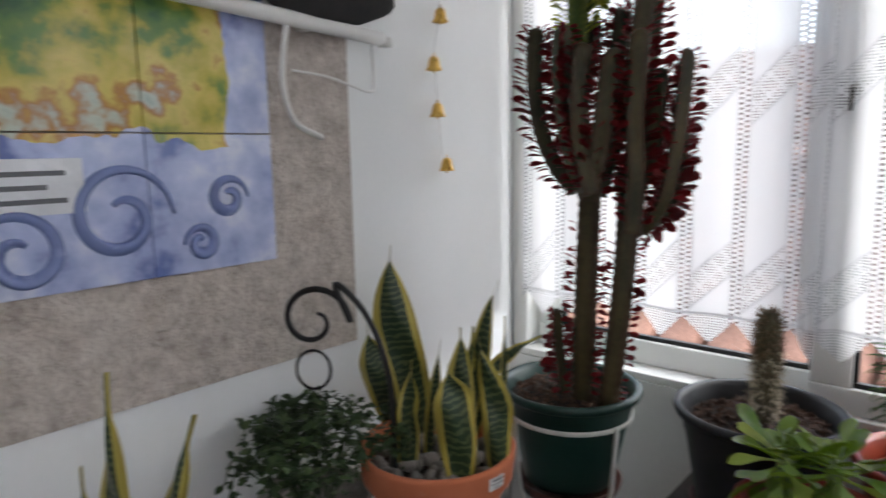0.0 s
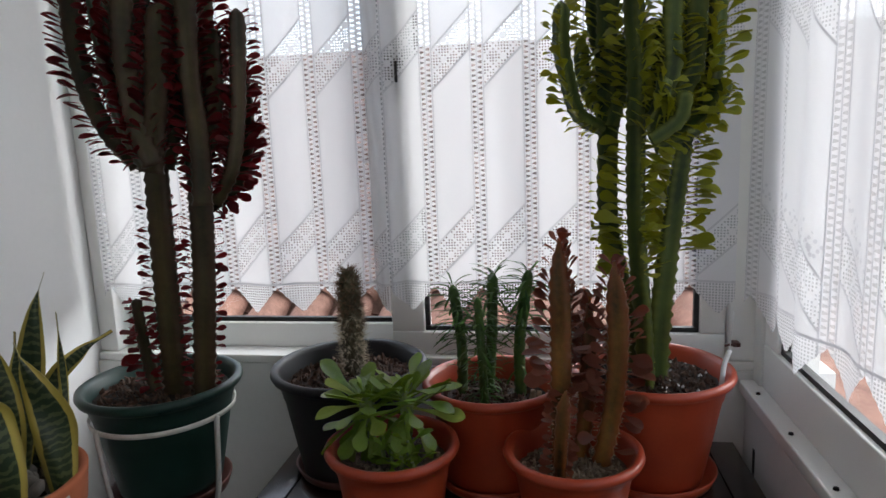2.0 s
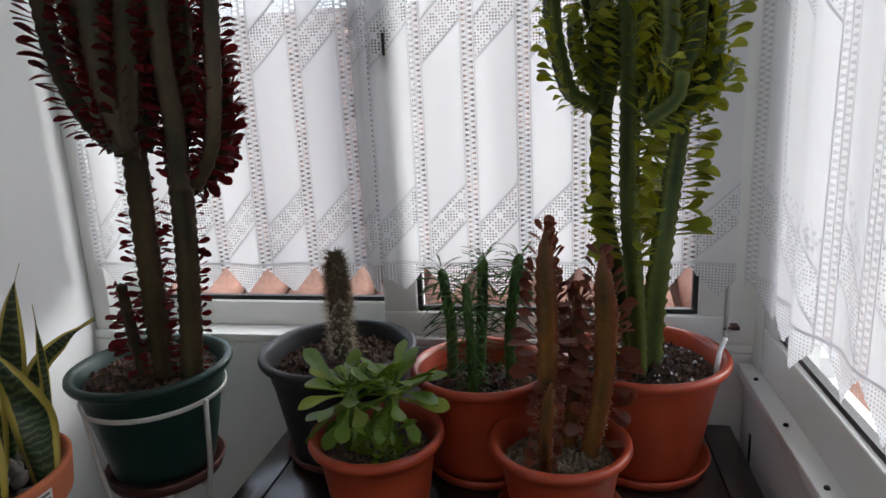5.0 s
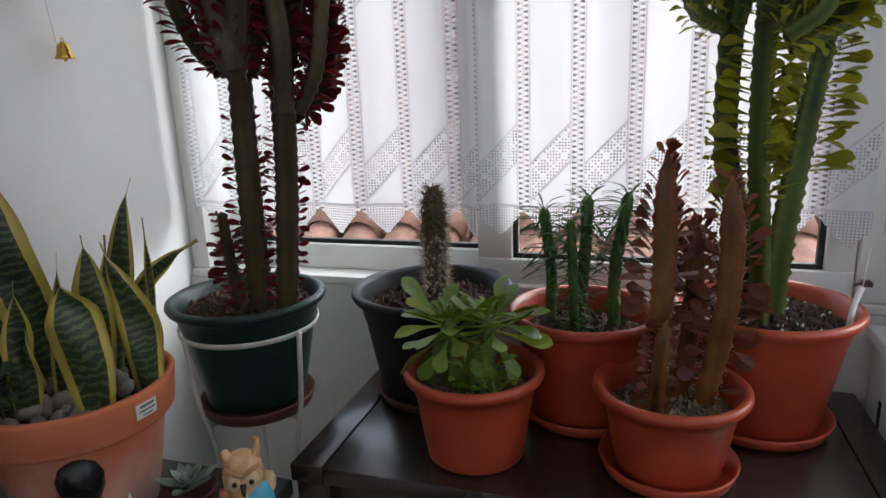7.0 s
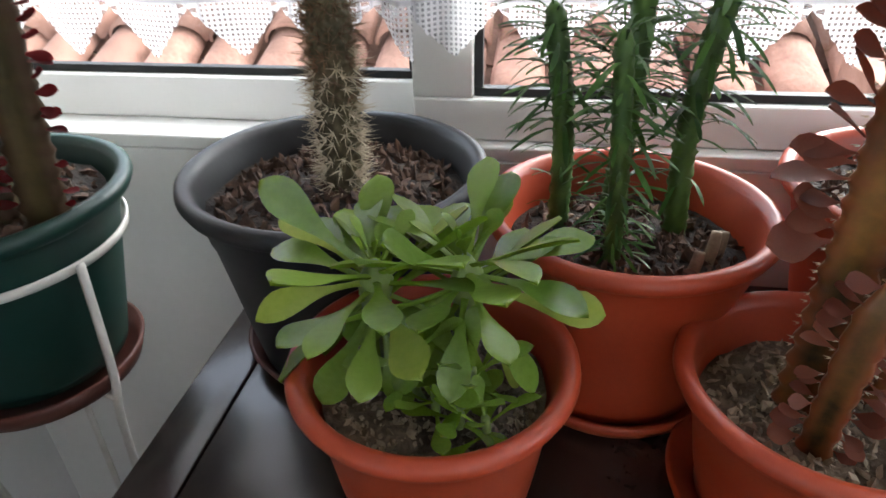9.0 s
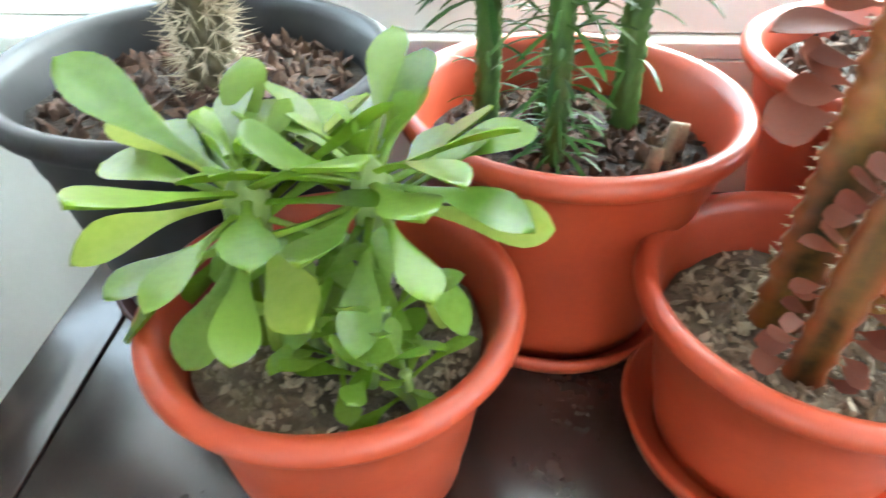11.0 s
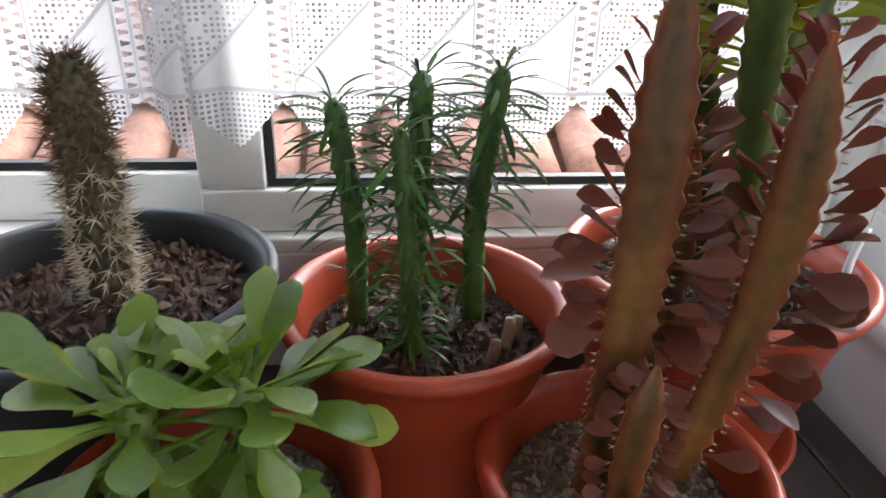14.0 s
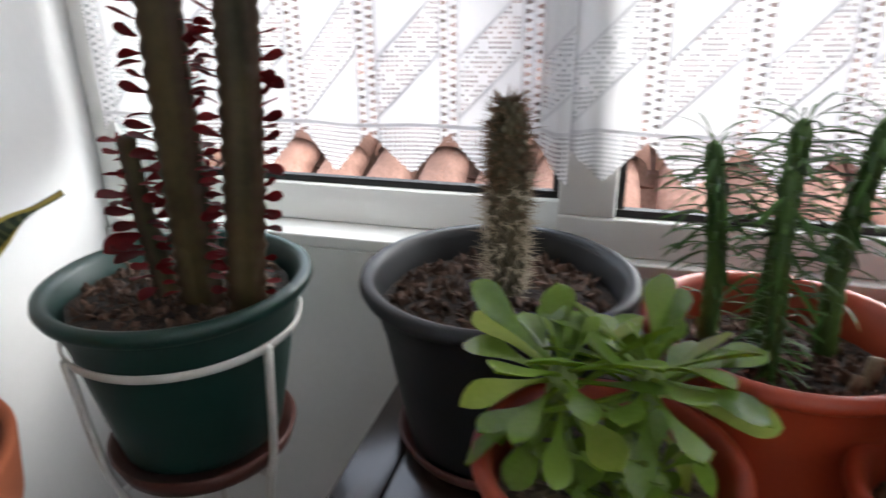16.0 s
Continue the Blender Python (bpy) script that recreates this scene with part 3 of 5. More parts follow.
def curtain(name, a, b, depth, normal, shift, label, mirror=1, deep=1.0, cloth="lace", belly=(0.0, 0.0)):
    """A net curtain from a to b along its window, hanging in shallow folds to a saw-toothed hem."""
    ln = (Vector(b) - Vector(a)).length
    along, nrm = (Vector(b) - Vector(a)).normalized(), Vector(normal)
    cols, rows = int(ln / 0.0045), 26
    co, uvs, faces = [], [], []
    for i in range(cols + 1):
        u = ln * i / cols
        s = mirror * (u + shift) / 0.09
        f = s - math.floor(s)
        f = (f - 0.135) % 1.0
        saw = abs(f - 0.5) * 2
        step = 0.0025 * ((i % 2) - 0.5)
        hem = 1.043 + 0.05 * saw ** 1.05 + step
        for j in range(rows + 1):
            v = hem + (2.08 - hem) * (j / rows) ** 1.15
            fall = 1.0 - 0.55 * (v - 1.04) / 1.04
            fold = deep * (0.0065 * math.sin(u * 23 + shift * 40) + 0.005 * math.sin(u * 51 + 1.3 + 0.6 * v)) * fall
            fold += 0.012 * math.exp(-((u - depth) / 0.03) ** 2) * math.sin((u - depth) * 120) * fall
            fold += belly[0] * max(0.0, 1 - u / 0.11) ** 2 + belly[1] * max(0.0, 1 - (ln - u) / 0.11) ** 2
            q = Vector(a) + along * u + nrm * fold
            co.append((q.x, q.y, v))
            uvs.append((mirror * (u + shift), v))
    for i in range(cols):
        for j in range(rows):
            k = i * (rows + 1) + j
            faces.append((k, k + rows + 1, k + rows + 2, k + 1))
    me = bpy.data.meshes.new(name)
    me.from_pydata(co, [], faces)
    lay = me.uv_layers.new(name="UVMap")
    idx = np.empty(len(me.loops), dtype=np.int32)
    me.loops.foreach_get("vertex_index", idx)
    lay.data.foreach_set("uv", np.array(uvs, dtype=np.float32)[idx].ravel())
    me.polygons.foreach_set("use_smooth", [True] * len(me.polygons))
    me.materials.append(M[cloth])
    return tagged(new(name, me), label, "curtain")


curtain("lace_curtain", (-0.650, -0.042, 0), (-0.052, -0.042, 0), 0.575, (0, -1, 0), -0.003, "white lace curtain with saw-toothed hem over the window", belly=(-0.010, 0.0))
curtain("lace_curtain", (-0.078, -0.036, 0), (0.548, -0.036, 0), 0.02, (0, -1, 0), 0.087, "white lace curtain with saw-toothed hem over the window", belly=(0.0, 0.010))
curtain("lace_curtain", (0.560, -0.095, 0), (0.560, -2.44, 0), 9.0, (-1, 0, 0), 0.065, "white lace curtain hanging over the side window", -1, 1.5, "side_lace")


# ---------- outside: a tiled roof that rises to its ridge ----------
def roof_height(y):
    return 0.70 + 0.443 * (y - 1.5)


def outside():
    gr = bmesh.new()
    box(-900, 900, -900, 900, -3.2, -3.0, bm=gr)
    solid("ground", gr, M["brick_wall"], "distant brown ground", "ground", kind="structure", smooth=False)
    solid("wall_neighbour", box(2.3, 2.5, -5.0, 0.1, -3.0, 1.22, 0.01), M["taupe"], "low taupe rendered wall beyond the side window", "wall", kind="structure", smooth=False)
    slope = math.atan(0.443)
    roof = thing("tiled_roof", (0, 1.0, roof_height(1.0)), "neighbouring roof of weathered curved clay tiles", "roof")
    deck = bmesh.new()
    vs = [deck.verts.new(c) for c in ((-9, 0.3, roof_height(0.3) - 0.05), (9, 0.3, roof_height(0.3) - 0.05), (9, 4.75, roof_height(4.75) - 0.06), (-9, 4.75, roof_height(4.75) - 0.06), (-9, 4.75, -3), (9, 4.75, -3), (9, 0.3, -3), (-9, 0.3, -3))]
    for q in ((0, 1, 2, 3), (3, 2, 5, 4), (1, 0, 7, 6), (2, 1, 6, 5), (0, 3, 4, 7)):
        deck.faces.new([vs[i] for i in q])
    part("roof_deck", deck, M["roof"], roof, smooth=False)

    def barrel(cover, ln=0.40):
        bm = bmesh.new()
        n = 8
        rows = []
        for s, r in ((0.0, 0.088), (0.5, 0.082), (1.0, 0.074)):
            for lift in (0.0, -0.012):
                ring = []
                for k in range(n + 1):
                    a = math.pi * k / n
                    zz = math.sin(a) * (r + lift) * 0.8
                    ring.append(bm.verts.new((math.cos(a) * (r + lift), s * ln, (zz if cover else -zz + 0.03) + 0.02 * (1 - s))))
                rows.append(ring)
        for i in (0, 2):
            for up in (0, 1):
                a, b = rows[i + up], rows[i + 2 + up]
                for k in range(n):
                    bm.faces.new((a[k], a[k + 1], b[k + 1], b[k]))
        for k in range(n):
            bm.faces.new((rows[0][k], rows[1][k], rows[1][k + 1], rows[0][k + 1]))
        me = mesh_from("roof_tile", bm)
        me.materials.append(M["roof"])
        return me

    cover, pan = barrel(True), barrel(False)
    rng = random.Random(4)
    poses = []
    for j in range(13):
        y = 0.45 + 0.315 * j
        for i in range(-11, 12):
            x = 0.19 * i + rng.uniform(-0.008, 0.008)
            for me, dx, up in ((cover, 0.0, 0.035), (pan, 0.095, 0.0)):
                poses.append((me, Matrix.Translation((x + dx, y + rng.uniform(-0.012, 0.012), roof_height(y) + up)) @ Matrix.Rotation(slope, 4, "X") @ Matrix.Rotation(rng.uniform(-0.03, 0.03), 4, "Z")))
    poses.sort(key=lambda q: abs(q[1].translation.x + 0.2) + abs(q[1].translation.y - 1.5))
    for me, m in poses[:300]:
        ob = new("roof_tile", me)
        hang(ob, roof)
        ob.matrix_basis = m
    bm = bmesh.new()
    for me, m in poses[300:]:
        t = me.copy()
        t.transform(m)
        bm.from_mesh(t)
        bpy.data.meshes.remove(t)
    part("roof_tiling", bm, M["roof"], roof, kind="stuff")
    ridge = bmesh.new()
    for i in range(-30, 31):
        tube([(0.3 * i, 4.64, roof_height(4.64) + 0.02), (0.3 * i + 0.33, 4.64, roof_height(4.64) + 0.03)], lambda s: 0.09 - 0.012 * s, seg=10, n=2, bm=ridge)
    part("ridge_tiles", ridge, M["roof"], roof, kind="stuff")
    # a second slope that rises beyond the side window
    lean = math.atan(0.36)
    side = thing("tiled_roof", (1.5, -1.0, 1.05), "weathered curved clay tiles sloping up beyond the side window", "roof")
    part("roof_deck", box(0.74, 2.29, -2.6, 0.95, -3.0, 0.80, 0.004), M["roof"], side, smooth=False)
    for j in range(4):
        x = 1.08 + 0.30 * j
        for i in range(16):
            y = -2.5 + 0.19 * i + rng.uniform(-0.008, 0.008)
            for me, dy, up in ((cover, 0.0, 0.035), (pan, 0.095, 0.0)):
                ob = new("roof_tile", me)
                hang(ob, side)
                ob.matrix_basis = Matrix.Translation((x + rng.uniform(-0.012, 0.012), y + dy, 0.80 + 0.36 * (x - 1.08) + up)) @ Matrix.Rotation(radians(-90), 4, "Z") @ Matrix.Rotation(lean, 4, "X") @ Matrix.Rotation(rng.uniform(-0.03, 0.03), 4, "Z")


outside()


# ---------- tables ----------
TABLE, SHELF = 0.805, 0.765


def plank_table():
    t = thing("table", (0.16, -0.23, 0), "dark brown stained wooden plank table", "table")
    x0, x1, y0, y1 = -0.232, 0.556, -0.432, -0.034
    top = [("plank", x0, x0 + 0.048, y0, y1), ("plank", x1 - 0.048, x1, y0, y1)]
    top.append(("plank", x0 + 0.0495, x1 - 0.0495, y0, y1))
    for name, a, b, c, d in top:
        part(name, box(a, b, c, d, TABLE - 0.026, TABLE, 0.0018), M["wood"], t)
    part("apron", box(x0 + 0.02, x1 - 0.02, y0 + 0.02, y0 + 0.04, TABLE - 0.12, TABLE - 0.027, 0.002), M["wood"], t)
    part("apron", box(x0 + 0.02, x1 - 0.02, y1 - 0.04, y1 - 0.02, TABLE - 0.12, TABLE - 0.027, 0.002), M["wood"], t)
    for a in (x0 + 0.005, x1 - 0.055):
        for c in (y0 + 0.005, y1 - 0.055):
            part("leg", box(a, a + 0.05, c, c + 0.05, 0, TABLE - 0.0275, 0.003), M["wood"], t)


def side_stand():
    t = thing("side_table", (-0.45, -0.75, 0), "low black side table crowded with pots", "table")
    part("tabletop", box(-0.675, -0.245, -1.15, -0.41, SHELF - 0.025, SHELF, 0.003), M["black_wood"], t)
    for a in (-0.67, -0.295):
        for c in (-1.145, -0.46):
            part("leg", box(a, a + 0.045, c, c + 0.045, 0, SHELF - 0.0255, 0.003), M["black_wood"], t)


plank_table()
side_stand()


# ---------- pots, saucers, soil ----------
def pot(parent, at, base, rim, rim_r, base_r, lip=0.011, material="terra", step=0.75, label=""):
    """A round pot with a rolled lip and a slight shoulder. at: centre; base, rim: heights."""
    h = rim - base
    def r(f):
        return base_r + (rim_r - lip - base_r) * f
    prof = [(0.0, 0.004), (base_r * 0.86, 0.004), (base_r * 0.9, 0.0), (base_r, 0.003), (r(0.05), 0.012)]
    prof += [(r(f), h * f) for f in (0.25, 0.5, step - 0.02)]
    prof += [(r(step) + 0.0015, h * step), (r(0.88) + 0.002, h * 0.88), (rim_r - lip * 0.9, h - lip * 1.6), (rim_r - lip * 0.25, h - lip * 1.25), (rim_r, h - lip * 0.75), (rim_r - lip * 0.1, h - lip * 0.25), (rim_r - lip * 0.5, h), (rim_r - lip * 1.0, h - lip * 0.15), (rim_r - lip * 1.35, h - lip * 0.8)]
    prof += [(r(0.8) - 0.003, h * 0.8), (r(0.5) - 0.003, h * 0.5), (0.0, h * 0.5)]
    return part("pot", lathe(prof, (at[0], at[1], base), 72), M[material], parent, label)


def saucer(at, base, radius, height=0.02, material="terra", label="shallow terracotta plastic saucer under a pot"):
    prof = [(0, 0), (radius * 0.86, 0), (radius * 0.93, 0.004), (radius, height), (radius - 0.004, height + 0.001), (radius * 0.9, 0.006), (0, 0.0042)]
    return solid("saucer", lathe(prof, (at[0], at[1], base), 56), M[material], label, "saucer")


def earth(parent, at, z, radius, material="soil", crumbs=220, size=0.004, chip="bark", seed=1, heap=0.006):
    """A rough disc of soil with crumbs and chips lying on it."""
    rng = random.Random(seed)
    bm = bmesh.new()
    rings, seg = 12, 40
    prev = [bm.verts.new((at[0], at[1], z + heap))]
    for i in range(1, rings + 1):
        rr = radius * i / rings
        ring = []
        for k in range(seg):
            a = 2 * math.pi * k / seg
            x, y = at[0] + rr * math.cos(a), at[1] + rr * math.sin(a)
            ring.append(bm.verts.new((x, y, z + heap * (1 - (i / rings) ** 2) + 0.005 * noise.noise(Vector((x * 60, y * 60, seed))) + 0.003 * noise.noise(Vector((x * 160, y * 160, seed))))))
        for k in range(seg):
            j = (k + 1) % seg
            bm.faces.new((prev[0], ring[k], ring[j]) if len(prev) == 1 else (prev[k], ring[k], ring[j], prev[j]))
        prev = ring
    soil = part("soil", bm, M[material], parent)
    co, faces = [], []
    for i in range(crumbs):
        a, rr = rng.uniform(0, 2 * math.pi), radius * 0.93 * math.sqrt(rng.random())
        c = Vector((at[0] + rr * math.cos(a), at[1] + rr * math.sin(a), z + heap * (1 - (rr / radius) ** 2) + 0.001))
        s = size * rng.uniform(0.4, 1.5)
        e = Euler((rng.uniform(0, 6), rng.uniform(0, 6), rng.uniform(0, 6))).to_matrix()
        st = (rng.uniform(0.8, 1.9), rng.uniform(0.6, 1.1), rng.uniform(0.3, 0.7))
        k = len(co)
        for v in ((1, 0, 0), (-1, 0, 0), (0, 1, 0), (0, -1, 0), (0, 0, 1), (0, 0, -1), (0.6, 0.6, 0.5), (-0.6, -0.5, 0.55)):
            co.append(c + e @ Vector((v[0] * st[0] * s, v[1] * st[1] * s, v[2] * st[2] * s)))
        for f in ((6, 0, 2), (6, 2, 4), (6, 4, 0), (2, 1, 4), (7, 1, 3), (7, 3, 4), (7, 4, 1), (3, 0, 4), (2, 0, 5), (1, 2, 5), (3, 1, 5), (0, 3, 5)):
            faces.append(tuple(k + q for q in f))
    me = bpy.data.meshes.new("mulch")
    me.from_pydata([tuple(c) for c in co], [], faces)
    part("mulch", me, M[chip], parent, kind="stuff")
    return soil


# ---------- plants ----------
SPOON = [(0.0, 0.03), (0.2, 0.045), (0.42, 0.10), (0.62, 0.20), (0.80, 0.235), (0.93, 0.17), (1.0, 0.03)]
LANCE = [(0.0, 0.06), (0.2, 0.12), (0.45, 0.22), (0.68, 0.26), (0.88, 0.20), (0.97, 0.10), (1.0, 0.02)]
OVAL = [(0.0, 0.03), (0.15, 0.05), (0.32, 0.14), (0.52, 0.25), (0.72, 0.29), (0.88, 0.22), (0.97, 0.10), (1.0, 0.02)]
OVALS = [blade(OVAL, 0.08, 0.2, 0.05), blade(OVAL, 0.2, 0.3, 0.05), blade(OVAL, -0.1, 0.25, 0.05)]
LANCES = [blade(LANCE, 0.12, 0.25, 0.05), blade(LANCE, 0.3, 0.35, 0.05), blade(LANCE, -0.12, 0.3, 0.05)]
SPOONS = [blade(SPOON, 0.12, 0.25, 0.05), blade(SPOON, 0.3, 0.4, 0.05), blade(SPOON, -0.1, 0.3, 0.05)]


def variants(source):
    out = []
    for me in source:
        c = me.copy()
        c.materials.clear()
        out.append(c)
    return out


def rib_turn(points, azimuth):
    """The turn that points a stem's first rib along a compass direction."""
    a, b, t = frames(spline(points, 20))[0]
    d = Vector((math.cos(radians(azimuth)), math.sin(radians(azimuth)), 0))
    return math.atan2(d.dot(b), d.dot(a))


def ribbed(points, r0, r1, parent, material, ribs=3, turn=0.0, tooth=0.0165, name="branch", n=None, tip=0.12, taper=0.0, bite=0.13):
    """An angular succulent stem with toothed ribs; gives back its path, frames and ribs for the leaves."""
    ln = sum((Vector(b) - Vector(a)).length for a, b in zip(points, points[1:]))
    n = n or max(10, int(ln / 0.0055))
    seg = ribs * 6

    def radius(s):
        r = r0 + (r1 - r0) * s
        if taper:
            return r * (1 if s < 1 - tip else max(0.15, 1 - ((s - 1 + tip) / tip) ** taper))
        return r * (1 if s < 1 - tip else max(0.12, math.sqrt(max(0.0, 1 - ((s - 1 + tip) / tip) ** 2))))

    def section(w, s):
        c = math.cos(ribs / 2 * (w - turn))
        edge = abs(c) ** 2.2
        notch = bite * edge * abs(math.sin(math.pi * s * ln / tooth))
        return 0.52 + 0.55 * edge - notch

    ob = part(name, tube(points, radius, seg, n, section=section), M[material], parent)
    path = spline(points, n)
    return ob, path, frames(path), ln, radius


def rib_leaves(stem, ribs, turn, length, tooth=0.0165, start=0.0, stop=1.0, up=0.35, seed=0, keep=0.9, only=None, droop=0.0, turn_=0.6, even=False, face=0.75):
    """Poses of leaves that stand along the ribs of a stem."""
    ob, path, fr, ln, radius = stem
    rng = random.Random(seed)
    out = []
    count = int(ln / tooth)
    for k in range(ribs):
        if only is not None and k not in only:
            continue
        w = turn + 2 * math.pi * k / ribs
        for q in range(count):
            s = (q + 0.5) / count
            if not start <= s <= stop or rng.random() > keep:
                continue
            i = min(int(s * (len(path) - 1)), len(path) - 1)
            a, b, t = fr[i]
            o = a * math.cos(w) + b * math.sin(w)
            at = path[i] + o * (radius(s) * 0.93)
            d = (o + t * (up + rng.uniform(-0.2, 0.2)) + a.cross(b) * 0 + Vector((rng.uniform(-0.25, 0.25), rng.uniform(-0.25, 0.25), rng.uniform(-0.15, 0.15) - droop)))
            size = length * rng.uniform(0.75, 1.15) * (1.0 if even else 0.6 + 0.4 * math.sin(math.pi * min(1, max(0.08, s))))
            out.append(leaf_pose(at, d, t * 0.7 + Vector((0.2 * face, -face, 0.1)), size, rng.uniform(0.9, 1.25), rng.uniform(-turn_, turn_)))
    return out


def thorn_rows(stem, ribs, turn, parent, tooth=0.0082):
    """Pairs of tiny pale thorns along the ribs, in one mesh."""
    ob, path, fr, ln, radius = stem
    co, faces = [], []
    for k in range(ribs):
        w = turn + 2 * math.pi * k / ribs
        for q in range(int(ln / tooth)):
            s = (q + 0.5) * tooth / ln
            i = min(int(s * (len(path) - 1)), len(path) - 1)
            a, b, t = fr[i]
            o = a * math.cos(w) + b * math.sin(w)
            side = t.cross(o)
            for f in (-0.5, 0.5):
                c = path[i] + o * radius(s) * 1.0
                d = (o + side * f).normalized() * 0.0042
                e = d.orthogonal().normalized() * 0.0006
                g = d.cross(e).normalized() * 0.0006
                n = len(co)
                co += [c + e, c - e * 0.5 + g, c - e * 0.5 - g, c + d]
                faces += [(n, n + 1, n + 3), (n + 1, n + 2, n + 3), (n + 2, n, n + 3)]
    me = bpy.data.meshes.new("thorn_fringe")
    me.from_pydata([tuple(c) for c in co], [], faces)
    part("thorn_fringe", me, M["spine"], parent, kind="stuff")


def candelabra(name, label, base, trunks, branches, stem_mat, leaf_mat, leaf_len, seed, pot_args, soil_args, limit=300, shapes=SPOONS, gap=0.0125, aim=None, lean=0.0):
    """A potted branching spurge: upright angular trunks that carry a crown of upright arms."""
    p = thing(name, base, label, "potted plant")
    pot(p, *pot_args[0], **pot_args[1])
    earth(p, *soil_args[0], **soil_args[1])
    rng = random.Random(seed)
    poses = []
    for i, (pts, r0, r1, lf, lo, hi) in enumerate(trunks):
        tw = rng.uniform(0, 2) if aim is None else rib_turn(pts, aim[i])
        st = ribbed(pts, r0, r1, p, stem_mat, 3, tw, name="trunk", tip=0.02, bite=0.22)
        poses += rib_leaves(st, 3, tw, leaf_len * lf, gap * (0.95 if lf > 1.2 else 1.3), start=lo, stop=hi, seed=seed + i, keep=0.9, up=0.25, face=0.4)
    for i, (pts, r0, lf) in enumerate(branches):
        # one rib of each arm faces out of the crown
        tw = rib_turn(pts, (0 if pts[-1][0] > base[0] + lean else 180) + rng.uniform(-25, 25))
        st = ribbed(pts, r0 * 1.05, r0 * 1.2, p, stem_mat, 3, tw, name="branch", tip=0.09, bite=0.22)
        poses += rib_leaves(st, 3, tw, leaf_len * lf, gap, start=0.05, seed=seed + 50 + i, keep=0.98, up=0.45, face=0.45)
    rng.shuffle(poses)
    leaves(poses, variants(shapes), M[leaf_mat], p, limit=limit)
    return p


# dark red branching spurge in a green pot, in a white iron stand
GX, GY, GZ = -0.420, -0.221, 0.977
red_spurge = candelabra("potted_red_spurge", "tall dark red branching spurge in a dark green plastic pot", (GX, GY, 0.80),
    [([(-0.376, -0.240, 0.939), (-0.376, -0.240, 1.046), (-0.375, -0.240, 1.169), (-0.371, -0.240, 1.314), (-0.365, -0.240, 1.422)], 0.0265, 0.023, 0.72, 0.08, 0.70),
     ([(-0.333, -0.238, 0.939), (-0.320, -0.240, 1.051), (-0.309, -0.240, 1.160), (-0.303, -0.240, 1.259), (-0.302, -0.240, 1.365)], 0.0215, 0.022, 0.72, 0.08, 0.75),
     ([(-0.419, -0.240, 0.949), (-0.433, -0.240, 1.041), (-0.438, -0.240, 1.120)], 0.0145, 0.0105, 1.15, 0.1, 1.0)],
    [([(-0.396, -0.250, 1.337), (-0.432, -0.250, 1.375), (-0.460, -0.250, 1.428), (-0.474, -0.250, 1.482), (-0.480, -0.250, 1.541), (-0.479, -0.250, 1.594), (-0.475, -0.250, 1.621)], 0.0155, 1.1),
     ([(-0.347, -0.300, 1.335), (-0.371, -0.300, 1.385), (-0.387, -0.300, 1.449), (-0.395, -0.300, 1.512), (-0.397, -0.300, 1.565), (-0.393, -0.300, 1.610)], 0.0160, 1),
     ([(-0.331, -0.310, 1.337), (-0.352, -0.310, 1.401), (-0.358, -0.310, 1.479), (-0.357, -0.310, 1.532), (-0.352, -0.310, 1.576)], 0.0170, 0.9),
     ([(-0.339, -0.300, 1.327), (-0.323, -0.300, 1.408), (-0.312, -0.300, 1.485), (-0.300, -0.300, 1.563)], 0.0185, 0.85),
     ([(-0.358, -0.240, 1.332), (-0.335, -0.240, 1.399), (-0.307, -0.240, 1.489), (-0.290, -0.240, 1.584), (-0.279, -0.240, 1.660)], 0.0165, 1),
     ([(-0.340, -0.200, 1.337), (-0.311, -0.200, 1.424), (-0.297, -0.200, 1.492), (-0.289, -0.200, 1.590), (-0.282, -0.200, 1.663)], 0.0160, 1.1),
     ([(-0.264, -0.270, 1.277), (-0.231, -0.270, 1.331), (-0.216, -0.270, 1.403), (-0.208, -0.270, 1.482), (-0.202, -0.270, 1.555)], 0.0130, 0.9),
     ([(-0.314, -0.210, 1.260), (-0.256, -0.210, 1.299), (-0.231, -0.210, 1.361), (-0.227, -0.210, 1.429), (-0.236, -0.210, 1.489)], 0.0135, 1.15),
     ([(-0.271, -0.290, 1.276), (-0.266, -0.290, 1.365), (-0.271, -0.290, 1.453), (-0.269, -0.290, 1.530), (-0.266, -0.290, 1.588)], 0.0165, 0.9),
     ([(-0.430, -0.180, 1.347), (-0.456, -0.180, 1.448), (-0.460, -0.180, 1.553), (-0.453, -0.180, 1.630)], 0.0160, 1),
     ([(-0.398, -0.170, 1.336), (-0.377, -0.170, 1.471), (-0.360, -0.170, 1.600), (-0.354, -0.170, 1.650)], 0.0170, 0.9),
     ([(-0.394, -0.215, 1.330), (-0.414, -0.215, 1.401), (-0.404, -0.215, 1.496), (-0.388, -0.215, 1.578), (-0.380, -0.215, 1.626)], 0.0160, 1),
     ([(-0.294, -0.270, 1.298), (-0.263, -0.270, 1.365), (-0.246, -0.270, 1.429), (-0.243, -0.270, 1.492), (-0.240, -0.270, 1.530)], 0.0150, 0.9)],
    "red_stem", "red_leaf", 0.0275, 11, (((GX, GY), 0.790, GZ, 0.133, 0.084), dict(material="green_pot", lip=0.012, step=0.8)), (((GX, GY), 0.955, 0.107), dict(seed=3, crumbs=480, size=0.0048)), shapes=LANCES, gap=0.0074, lean=0.065)


